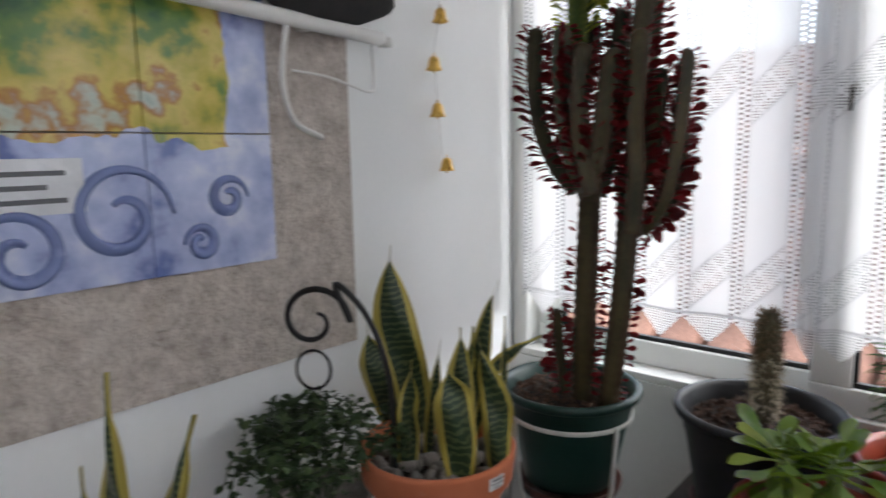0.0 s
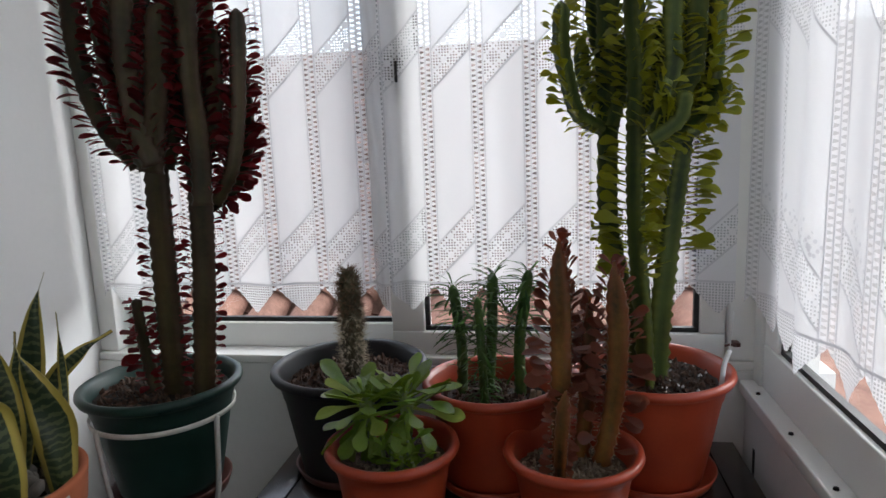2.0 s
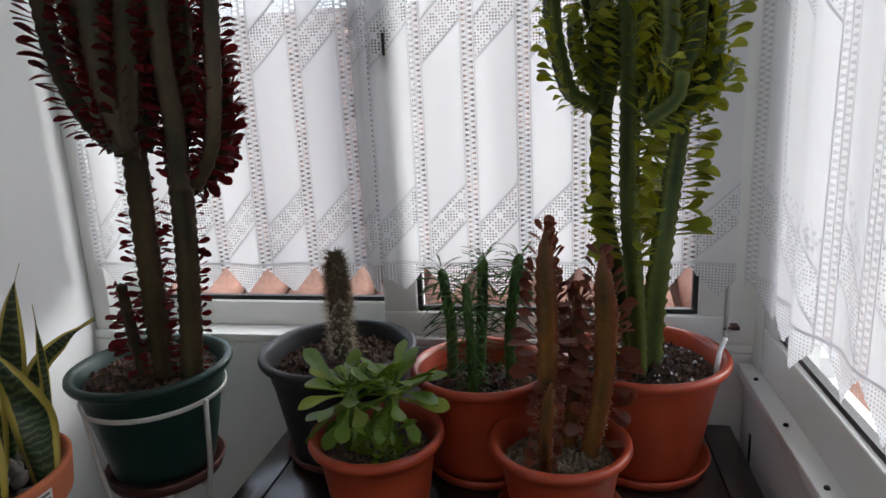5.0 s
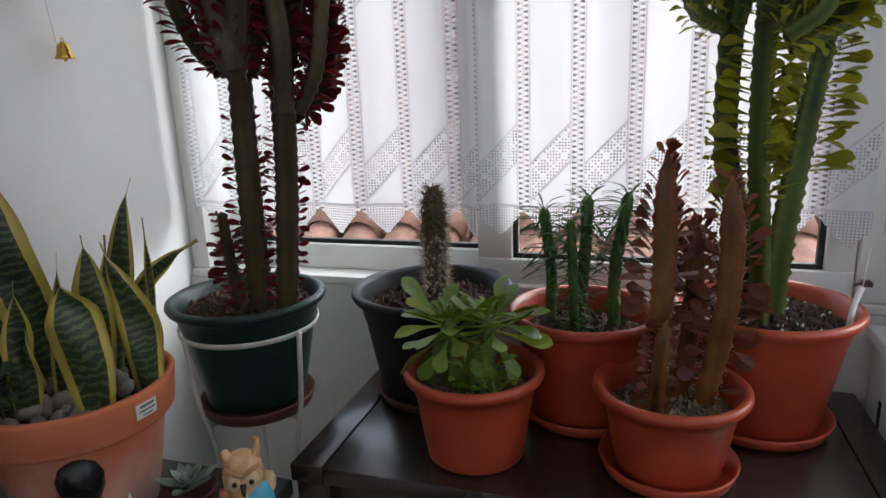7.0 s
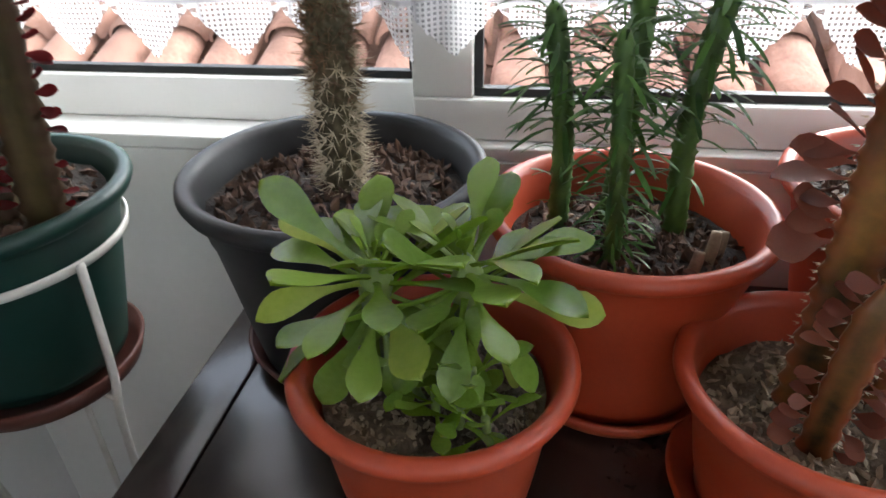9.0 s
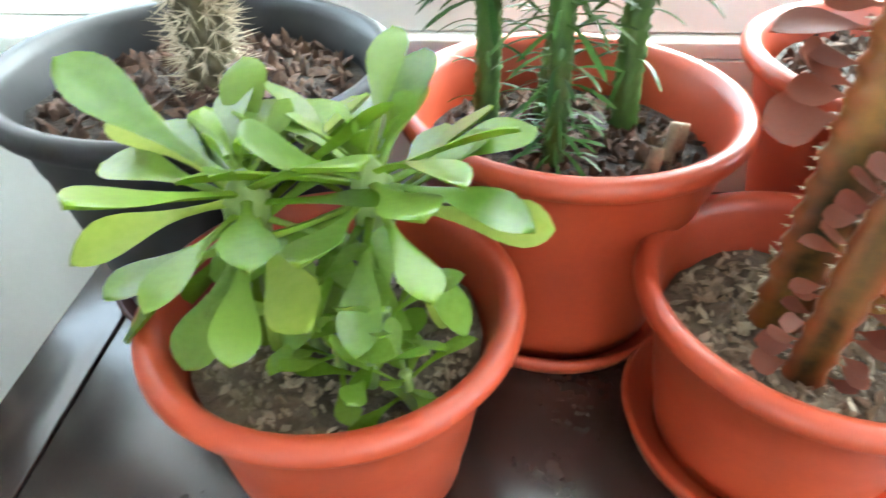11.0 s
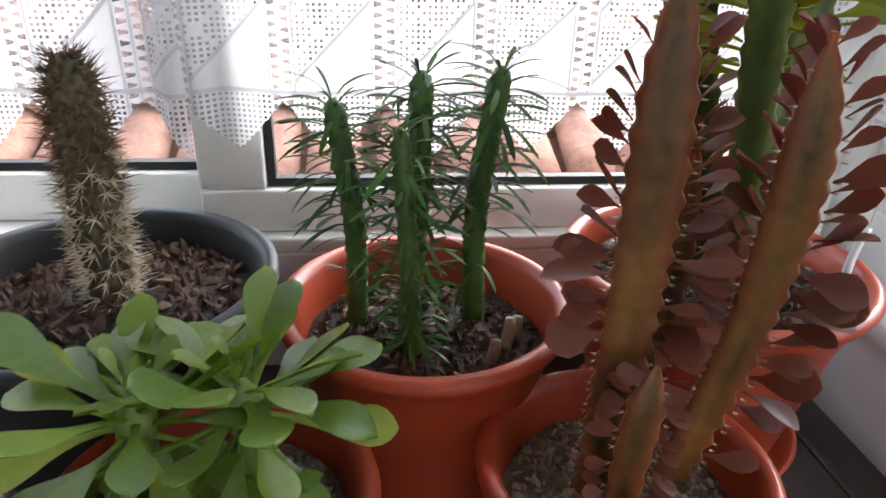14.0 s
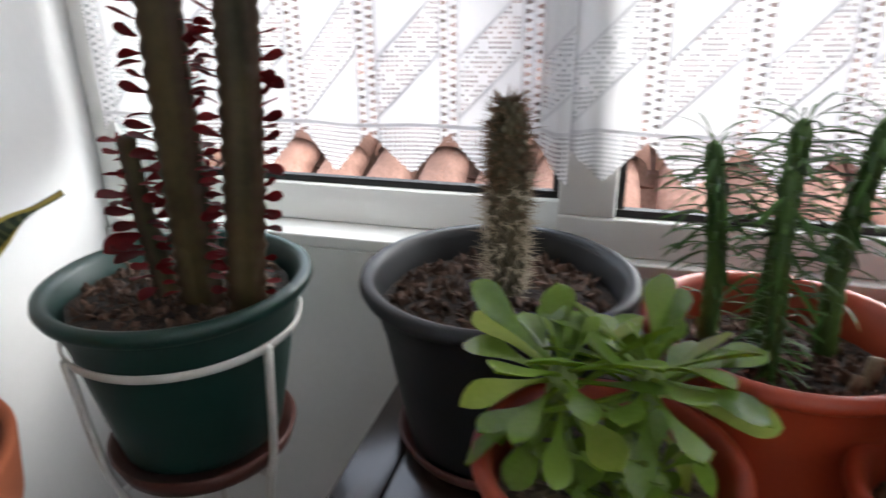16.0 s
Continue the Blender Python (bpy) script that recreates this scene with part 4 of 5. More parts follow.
def green_shoot(p):
    """A fresh green arm that has grown out of the top of the red plant."""
    poses = []
    for pts, r, lo in (([(-0.392, -0.25, 1.585), (-0.392, -0.25, 1.66), (-0.392, -0.25, 1.80)], 0.024, 0.1), ([(-0.386, -0.24, 1.64), (-0.362, -0.24, 1.68), (-0.352, -0.24, 1.80)], 0.016, 0.1)):
        st = ribbed(pts, r * 0.8, r, p, "green_stem", 3, rib_turn(pts, -20), name="shoot", tip=0.1)
        poses += rib_leaves(st, 3, rib_turn(pts, -20), 0.034, 0.0095, start=lo, seed=401, keep=0.95, up=0.5, even=True, face=0.4)
    leaves(poses, variants(SPOONS), M["green_leaf"], p)


green_shoot(red_spurge)


def iron_stand():
    s = thing("plant_stand", (GX, GY, 0), "white painted iron plant stand holding a green pot", "plant stand")
    part("ring", lathe([(0.1150, 0.0), (0.1170, 0.0005), (0.1180, 0.009), (0.1173, 0.0095), (0.1155, 0.009), (0.1150, 0.0)], (GX, GY, 0.919), 72), M["strap"], s)
    part("ring", ring_tube((GX, GY, 0.02), 0.12, 0.0042), M["strap"], s)
    for a in (-16, -116, 124):
        c, d = math.cos(radians(a)), math.sin(radians(a))
        part("leg", tube([(GX + 0.1185 * c, GY + 0.1185 * d, 0.926), (GX + 0.107 * c, GY + 0.107 * d, 0.80), (GX + 0.088 * c, GY + 0.088 * d, 0.70), (GX + 0.07 * c, GY + 0.07 * d, 0.35), (GX + 0.12 * c, GY + 0.12 * d, 0.0)], 0.0068, 10, 24, section=lambda w, q, a=a: 0.30 + 0.70 * abs(math.sin(w))), M["strap"], s)
    part("tray_ring", ring_tube((GX, GY, 0.763), 0.062, 0.004), M["strap"], s)
    for a in (-16, -116, 124):
        c, d = math.cos(radians(a)), math.sin(radians(a))
        part("lug", tube([(GX + 0.1 * c, GY + 0.1 * d, 0.763), (GX + 0.062 * c, GY + 0.062 * d, 0.763)], 0.0035, 6, 3), M["strap"], s)


iron_stand()
saucer((GX, GY), 0.7685, 0.100, 0.024, "saucer", "brown plastic saucer in the iron stand")

# tall green branching spurge
RX, RY, RZ = 0.393, -0.157, 0.9915
green_spurge = candelabra("potted_green_spurge", "tall green branching spurge with yellowish leaves in a terracotta plastic pot", (RX, RY, TABLE),
    [([(0.387, -0.155, 0.939), (0.379, -0.155, 1.008), (0.356, -0.155, 1.101), (0.334, -0.157, 1.193), (0.328, -0.160, 1.264), (0.329, -0.165, 1.402)], 0.021, 0.019, 0.4, 0.1, 0.9),
     ([(0.384, -0.198, 0.951), (0.377, -0.200, 1.080), (0.368, -0.200, 1.184), (0.364, -0.203, 1.287), (0.364, -0.205, 1.388)], 0.0165, 0.0175, 1.35, 0.42, 0.92),
     ([(0.397, -0.162, 0.950), (0.402, -0.164, 1.059), (0.411, -0.165, 1.150), (0.421, -0.165, 1.238), (0.430, -0.170, 1.315), (0.433, -0.176, 1.362)], 0.0235, 0.0145, 1.35, 0.46, 0.95)],
    [([(0.319, -0.180, 1.362), (0.282, -0.180, 1.386), (0.267, -0.180, 1.432), (0.257, -0.180, 1.488), (0.258, -0.180, 1.550)], 0.0135, 0.9),
     ([(0.314, -0.140, 1.394), (0.293, -0.140, 1.441), (0.289, -0.140, 1.493)], 0.0120, 1),
     ([(0.325, -0.165, 1.362), (0.325, -0.165, 1.429), (0.328, -0.165, 1.516), (0.329, -0.165, 1.620)], 0.0185, 0.7),
     ([(0.317, -0.130, 1.477), (0.308, -0.130, 1.531), (0.307, -0.130, 1.617)], 0.0120, 1),
     ([(0.362, -0.220, 1.367), (0.362, -0.220, 1.446), (0.358, -0.220, 1.508), (0.355, -0.220, 1.587)], 0.0155, 1),
     ([(0.386, -0.150, 1.390), (0.395, -0.150, 1.471), (0.390, -0.150, 1.522)], 0.0140, 0.9),
     ([(0.374, -0.210, 1.366), (0.406, -0.210, 1.437), (0.406, -0.210, 1.498), (0.409, -0.210, 1.570)], 0.0150, 0.9),
     ([(0.369, -0.250, 1.360), (0.387, -0.250, 1.395), (0.393, -0.250, 1.429)], 0.0110, 1),
     ([(0.385, -0.190, 1.357), (0.434, -0.190, 1.426), (0.443, -0.190, 1.473), (0.443, -0.190, 1.570)], 0.0145, 0.9),
     ([(0.387, -0.200, 1.337), (0.447, -0.200, 1.363), (0.471, -0.200, 1.396), (0.482, -0.200, 1.426)], 0.0145, 0.9),
     ([(0.430, -0.180, 1.356), (0.467, -0.180, 1.422), (0.473, -0.180, 1.485), (0.474, -0.180, 1.547), (0.475, -0.180, 1.569)], 0.0135, 1.1),
     ([(0.376, -0.250, 1.345), (0.412, -0.250, 1.373), (0.419, -0.250, 1.410)], 0.0110, 1),
     ([(0.403, -0.150, 1.364), (0.433, -0.150, 1.437), (0.432, -0.150, 1.508), (0.433, -0.150, 1.586)], 0.0130, 0.9),
     ([(0.332, -0.190, 1.367), (0.346, -0.190, 1.438), (0.344, -0.190, 1.493)], 0.0120, 1)],
    "green_stem", "green_leaf", 0.034, 31, (((RX, RY), TABLE + 0.0045, RZ, 0.1275, 0.082), dict(step=0.78)), (((RX, RY), 0.967, 0.102), dict(seed=4, crumbs=560, size=0.005)), gap=0.0090, aim=(-60, -75, -15), lean=-0.02)
saucer((RX, RY), TABLE, 0.104)


def perlite(p):
    """White grains that lie on the soil of the green plant."""
    rng = random.Random(77)
    co, faces = [], []
    for i in range(46):
        a, rr = rng.uniform(0, 6.283), 0.095 * math.sqrt(rng.random())
        c = Vector((RX + rr * math.cos(a), RY + rr * math.sin(a), 0.9715 + 0.004 * (1 - rr / 0.1)))
        k, r = len(co), rng.uniform(0.0018, 0.0042)
        for v in ((1, 0, 0), (-1, 0, 0), (0, 1, 0), (0, -1, 0), (0, 0, 1), (0, 0, -1)):
            co.append(c + Vector(v) * r * rng.uniform(0.6, 1.2))
        faces += [(k + a_, k + b_, k + c_) for a_, b_, c_ in ((0, 2, 4), (2, 1, 4), (1, 3, 4), (3, 0, 4), (2, 0, 5), (1, 2, 5), (3, 1, 5), (0, 3, 5))]
    me = bpy.data.meshes.new("perlite")
    me.from_pydata([tuple(c) for c in co], [], faces)
    part("perlite", me, M["paper"], p, kind="stuff")


perlite(green_spurge)


def plant_tag():
    bm = tube([(0.492, -0.19, 0.955), (0.497, -0.185, 1.0), (0.505, -0.182, 1.025)], 0.006, 6, 8, section=lambda w, s: 0.25 + 0.75 * abs(math.cos(w)))
    tube([(0.505, -0.182, 1.02), (0.510, -0.18, 1.085)], 0.0007, 5, 3, bm=bm)
    solid("plant_label", bm, M["paper"], "thin white plastic plant label stuck in a pot", "label")


plant_tag()


def corner_latch():
    bm = box(0.548, 0.560, -0.045, -0.0255, 0.985, 0.992, 0.001)
    tube([(0.551, -0.046, 0.988), (0.540, -0.052, 0.992), (0.532, -0.053, 0.990)], 0.0022, 6, 8, bm=bm)
    solid("window_latch", bm, M["saucer"], "small brown latch in the corner of the window frame", "latch")


corner_latch()

# reddish spurge in the small front pot
FX, FY, FZ = 0.2655, -0.319, 0.928


def front_spurge():
    p = thing("potted_brown_spurge", (FX, FY, TABLE), "reddish brown angular spurge in a terracotta plastic pot", "potted plant")
    pot(p, (FX, FY), TABLE + 0.0045, FZ, 0.0975, 0.066)
    earth(p, (FX, FY), 0.892, 0.077, "dry_soil", 500, 0.0035, "grit", 7)
    stems = [([(0.250, -0.312, 0.885), (0.252, -0.316, 1.0), (0.253, -0.316, 1.1), (0.250, -0.314, 1.222)], 0.0165, 0.0205, -52, 0.30, 3.0),
             ([(0.249, -0.352, 0.885), (0.251, -0.353, 0.95), (0.257, -0.351, 1.022)], 0.0115, 0.0135, -60, 0.25, 2.5),
             ([(0.304, -0.302, 0.885), (0.322, -0.312, 0.99), (0.327, -0.322, 1.09), (0.320, -0.330, 1.193)], 0.0155, 0.019, -44, 0.30, 3.0),
             ([(0.276, -0.285, 0.885), (0.287, -0.282, 1.0), (0.291, -0.280, 1.135)], 0.0145, 0.015, -20, 0.35, 2.0)]
    poses = []
    for i, (pts, r0, r1, azimuth, tip, taper) in enumerate(stems):
        tw = rib_turn(pts, azimuth)
        st = ribbed(pts, r0, r1, p, "olive_stem", 3, tw, name="stem", tip=tip, taper=taper, bite=0.26)
        thorn_rows(st, 3, tw, p)
        if i == 1:
            poses += rib_leaves(st, 3, tw, 0.019, 0.0078, start=0.18, seed=70, keep=0.95, up=0.2, turn_=0.45, even=True, face=0.4)
            continue
        poses += rib_leaves(st, 3, tw, 0.023, 0.0082, start=0.80, seed=70 + i, keep=0.95, up=1.3, turn_=0.4, even=True, face=0.2)
        poses += rib_leaves(st, 3, tw, 0.028, 0.0080, start=0.62, stop=0.80, seed=80 + i, keep=0.95, up=0.7, turn_=0.4, even=True, face=0.3)
        poses += rib_leaves(st, 3, tw, 0.034 if i < 3 else 0.028, 0.0086, start=0.33 if i else 0.40, stop=0.62, seed=90 + i, keep=0.85 if i < 3 else 0.45, up=0.25, turn_=0.4, even=True, face=0.4)
        poses += rib_leaves(st, 3, tw, 0.034 if i == 2 else 0.018, 0.0110, start=0.12, stop=0.33, seed=95 + i, keep=0.22 if i == 2 else 0.12, up=0.1, turn_=0.5, even=True)
    leaves(poses, variants(OVALS), M["wine_leaf"], p)


front_spurge()
saucer((FX, FY), TABLE, 0.088)

# many-stemmed spurge with long narrow leaves
EX, EY, EZ = 0.144, -0.187, 0.977


def needle_spurge():
    p = thing("potted_needle_spurge", (EX, EY, TABLE), "green knobbly stems with long narrow leaves in a terracotta pot", "potted plant")
    pot(p, (EX, EY), TABLE + 0.0045, EZ, 0.115, 0.080)
    earth(p, (EX, EY), 0.935, 0.096, "soil", 620, 0.0045, "bark", 9)
    strap = [(0.0, 0.020), (0.3, 0.040), (0.6, 0.058), (0.8, 0.062), (0.93, 0.044), (1.0, 0.006)]
    straps = [blade(strap, c, 0.25, 0.03, 2) for c in (0.55, 0.3, 0.8)]
    rng = random.Random(21)
    poses = []
    for j, (pts, r, top) in enumerate((([(0.090, -0.165, 0.93), (0.090, -0.15, 1.02), (0.076, -0.14, 1.118)], 0.0085, 1.0),
                         ([(0.132, -0.155, 0.93), (0.140, -0.145, 1.03), (0.143, -0.135, 1.138)], 0.009, 1.0),
                         ([(0.187, -0.165, 0.93), (0.187, -0.15, 1.03), (0.203, -0.14, 1.143)], 0.009, 1.0),
                         ([(0.132, -0.217, 0.93), (0.131, -0.213, 1.0), (0.124, -0.198, 1.112)], 0.0068, 1.0))):
        ln = (Vector(pts[-1]) - Vector(pts[0])).length

        def knob(w, s, ln=ln):
            return 1 + 0.24 * math.sin(5 * w + 220 * s * ln) * math.sin(620 * s * ln)

        part("stem", tube(pts, lambda s, r=r: r * (1 if s < 0.92 else math.sqrt(max(0.03, 1 - ((s - 0.92) / 0.082) ** 2))), 14, 64, section=knob), M["spur_stem"], p)
        path = spline(pts, 60)
        count = 120 if j < 3 else 130
        for q in range(count):
            s = 0.10 + 0.89 * (q / (count - 1)) ** (0.62 if j < 3 else 1.0)
            c = path[min(int(s * 60), 60)]
            a = q * 2.399963
            d = Vector((math.cos(a), math.sin(a), 0.32 + 1.3 * max(0, s - 0.93) / 0.07 + rng.uniform(-0.15, 0.15)))
            size = (0.028 + 0.015 * rng.random()) * (0.8 if s > 0.96 else 1.0) * (1.0 if s > 0.5 else 0.72) * (0.85 if j == 3 else 1.0)
            if s < 0.5 and j < 3 and rng.random() < 0.65:
                continue
            poses.append(leaf_pose(c + d.normalized() * 0.007, d, (0, 0, 1), size, 1.0, rng.uniform(-0.4, 0.4)))
    rng.shuffle(poses)
    for x, y, h in ((0.205, -0.208, 0.022), (0.192, -0.222, 0.012), (0.214, -0.196, 0.016)):
        part("dead_stub", tube([(x, y, 0.928), (x + 0.003, y, 0.942 + h * 0.5), (x + 0.004, y + 0.002, 0.942 + h)], lambda q: 0.0055 - 0.0015 * q, 8, 6), M["grit"], p, "dry brown stub")
    leaves(poses, straps, M["needle"], p)


needle_spurge()
saucer((EX, EY), TABLE, 0.098)

# spiny column in the black pot
BX, BY, BZ = -0.101, -0.170, 0.9935


def spiny_column():
    p = thing("potted_spiny_cactus", (BX, BY, TABLE), "single spiny column cactus in a black plastic pot", "potted plant")
    pot(p, (BX, BY), TABLE + 0.0045, BZ, 0.132, 0.088, material="black_pot", lip=0.012)
    earth(p, (BX, BY), 0.962, 0.112, "soil", 620, 0.0055, "bark", 12)
    pts = [(-0.094, -0.172, 0.955), (-0.094, -0.168, 1.03), (-0.096, -0.162, 1.09), (-0.097, -0.16, 1.152)]

    def body(s):
        return 0.0172 * (0.80 + 0.2 * min(1, s * 3)) * (1 - 0.10 * s) * (1 if s < 0.80 else math.sqrt(max(0.05, 1 - ((s - 0.80) / 0.205) ** 2.2)))

    part("column", tube(pts, body, 45, 120, section=lambda w, s: 1 + 0.20 * math.sin(8 * w + 12 * s) * math.sin(75 * s)), M["cactus"], p)
    path = spline(pts, 120)
    rng = random.Random(5)
    groups = {"spine": ([], []), "spine_dark": ([], [])}
    for row in range(30):
        for k in range(8):
            s = min(0.985, max(0.01, (row + 0.5 + rng.uniform(-0.4, 0.4)) / 30))
            a = 2 * math.pi * (k + 0.5 * (row % 2)) / 8 + 0.05 * row + rng.uniform(-0.16, 0.16)
            co, faces = groups["spine_dark" if s > 0.52 + rng.uniform(-0.14, 0.14) else "spine"]
            o = Vector((math.cos(a), math.sin(a), 0))
            c = path[int(s * 120)] + o * body(s) * 1.02
            for q in range(8):
                b = 2 * math.pi * q / 7 + rng.uniform(-0.3, 0.3)
                flat = 0.0 if q == 7 else rng.uniform(0.45, 1.2)
                d = (o + Vector((-math.sin(a), math.cos(a), 0)) * flat * math.cos(b) + Vector((0, 0, 1)) * (flat * math.sin(b) + (0.9 if s > 0.9 else 0.15))).normalized()
                ln = (rng.uniform(0.008, 0.018) if q < 7 else rng.uniform(0.016, 0.025)) * (0.92 if s > 0.6 else 1.0)
                side = d.orthogonal().normalized() * 0.0007
                side2 = d.cross(side).normalized() * 0.0007
                n = len(co)
                co += [c + side, c - side * 0.5 + side2, c - side * 0.5 - side2, c + d * ln]
                faces += [(n, n + 1, n + 3), (n + 1, n + 2, n + 3), (n + 2, n, n + 3)]
    for mat, (co, faces) in groups.items():
        me = bpy.data.meshes.new("spine_cover")
        me.from_pydata([tuple(c) for c in co], [], faces)
        part("spine_cover", me, M[mat], p, kind="stuff")


spiny_column()
saucer((BX, BY), TABLE, 0.101, 0.018, "saucer", "brown plastic saucer under a black pot")

# leafy rosettes in the small pot in front
AX, AY, AZ = 0.0105, -0.337, 0.9355


def tree_houseleek():
    p = thing("potted_houseleek", (AX, AY, TABLE), "bright green succulent rosettes in a small terracotta plastic pot", "potted plant")
    pot(p, (AX, AY), TABLE, AZ, 0.0968, 0.067)
    earth(p, (AX, AY), 0.905, 0.076, "dry_soil", 900, 0.0022, "grit", 14)
    paddle = [(0.0, 0.034), (0.15, 0.026), (0.3, 0.032), (0.42, 0.050), (0.54, 0.080), (0.64, 0.112), (0.74, 0.134), (0.82, 0.138), (0.89, 0.118), (0.95, 0.078), (0.985, 0.034), (1.0, 0.006)]
    shapes = [blade(paddle, 0.15, 0.25, 0.045, 6), blade(paddle, 0.32, 0.40, 0.045, 6), blade(paddle, 0.02, 0.2, 0.045, 6), blade(paddle, -0.10, 0.35, 0.045, 6)]
    yellow = variants(shapes)
    rng = random.Random(8)
    green, gold = [], []
    for hx, hy, hz, n, size in ((-0.024, -0.335, 0.998, 40, 0.073), (0.032, -0.328, 1.002, 40, 0.071), (0.034, -0.380, 0.930, 9, 0.034), (0.050, -0.384, 0.924, 8, 0.031), (0.018, -0.372, 0.934, 8, 0.034), (0.040, -0.366, 0.946, 10, 0.037), (0.004, -0.362, 0.950, 9, 0.038)):
        big = size > 0.05
        part("stalk", tube([(AX + (hx - AX) * 0.5, AY + (hy - AY) * 0.5, 0.90), (hx, hy, (0.90 + hz) / 2), (hx, hy, hz + 0.004)], (lambda t: 0.006 + 0.0055 * t if t < 0.88 else 0.0108 * max(0.25, 1 - (t - 0.88) / 0.16)) if big else 0.0028, 14, 40, section=lambda w, t: 1 + 0.10 * math.sin(5 * w + 30 * t) * math.sin(70 * t)), M["pale_stem"], p)
        for i in range(n):
            f = i / (n - 1)
            a = i * 2.399963 + hx * 40 + rng.uniform(-0.2, 0.2)
            el = 1.05 - 2.15 * f if big else 1.0 - 1.0 * f
            s = size * rng.uniform(0.82, 1.1) * (0.9 if f > 0.75 else 1.0)
            if big and i < 7:
                el, s = 1.35 - 0.09 * i, size * (0.2 + 0.05 * i)
            # the lower leaves hang on the room's side; towards the window they stand up
            if big and math.sin(a) > 0.2 and el < 0.1:
                el = 0.1 + 0.5 * rng.random()
            d = Vector((math.cos(a) * math.cos(el), math.sin(a) * math.cos(el), math.sin(el)))
            m = leaf_pose(Vector((hx, hy, hz - 0.034 * f * size / 0.08)) + d * (0.009 if big else 0.003), d, (0, 0, 1) if el < 1.0 else (-math.cos(a), -math.sin(a), 0.3), s, rng.uniform(1.1, 1.45), rng.uniform(-0.6, 0.6))
            (gold if rng.random() < 0.09 and f > 0.3 else green).append(m)
    leaves(green, shapes, M["aeo"], p)
    leaves(gold, yellow, M["aeo_yellow"], p)


tree_houseleek()


# ---------- the side table's plants and figures ----------
def sword(points, width, seed, parent, yaw=None):
    """One sword leaf along its midrib, gutter-shaped, slightly twisted, drawn out to a dry point."""
    rng = random.Random(seed)
    foot, tip = Vector(points[0]), Vector(points[-1])
    foot.z -= 0.015
    path = spline([foot] + list(points[1:]), 22)
    me = bpy.data.meshes.new("leaf")
    co, uv, faces = [], [], []
    face = radians(49) + (rng.uniform(-0.7, 0.7) if yaw is None else yaw)
    twist = rng.uniform(-0.5, 0.5)
    wave = rng.uniform(0, 6)
    cols = 7
    for skin in (1, -1):
        for i, q in enumerate(path):
            s = i / 22
            t = (path[min(i + 1, 22)] - path[max(i - 1, 0)]).normalized()
            a = face + twist * (s - 0.5)
            o = Vector((math.cos(a), math.sin(a), 0))
            o = (o - t * o.dot(t)).normalized()
            nrm = t.cross(o)
            w = width * (0.55 + 0.5 * math.sin(math.pi * min(1, s * 1.05) ** 0.9)) * (1.0 if s < 0.5 else max(0.035, 1 - ((s - 0.5) / 0.36) ** 1.7 if s < 0.86 else 0.035))
            for j in range(cols):
                f = 2 * j / (cols - 1) - 1
                co.append(q + o * (f * w) + nrm * (0.45 * w * f * f * (1 - 0.5 * s) + 0.003 * skin * (1 - f * f) + 0.0006 * skin + 0.32 * w * math.sin(9 * s + 2.5 * f + wave)))
                uv.append((f, s * (tip - foot).length))
    n = 23 * cols
    for k in (0, 1):
        for i in range(22):
            for j in range(cols - 1):
                q = (k * n + i * cols + j, k * n + (i + 1) * cols + j, k * n + (i + 1) * cols + j + 1, k * n + i * cols + j + 1)
                faces.append(q if k else q[::-1])
    for i in range(22):
        for j in (0, cols - 1):
            faces.append((i * cols + j, (i + 1) * cols + j, n + (i + 1) * cols + j, n + i * cols + j))
    me.from_pydata([tuple(c) for c in co], [], faces)
    lay = me.uv_layers.new(name="UVMap")
    for loop in me.loops:
        lay.data[loop.index].uv = uv[loop.vertex_index]
    me.polygons.foreach_set("use_smooth", [True] * len(me.polygons))
    return part("leaf", me, M["snake"], parent)


SX, SY, SZ = -0.476, -0.535, 0.955


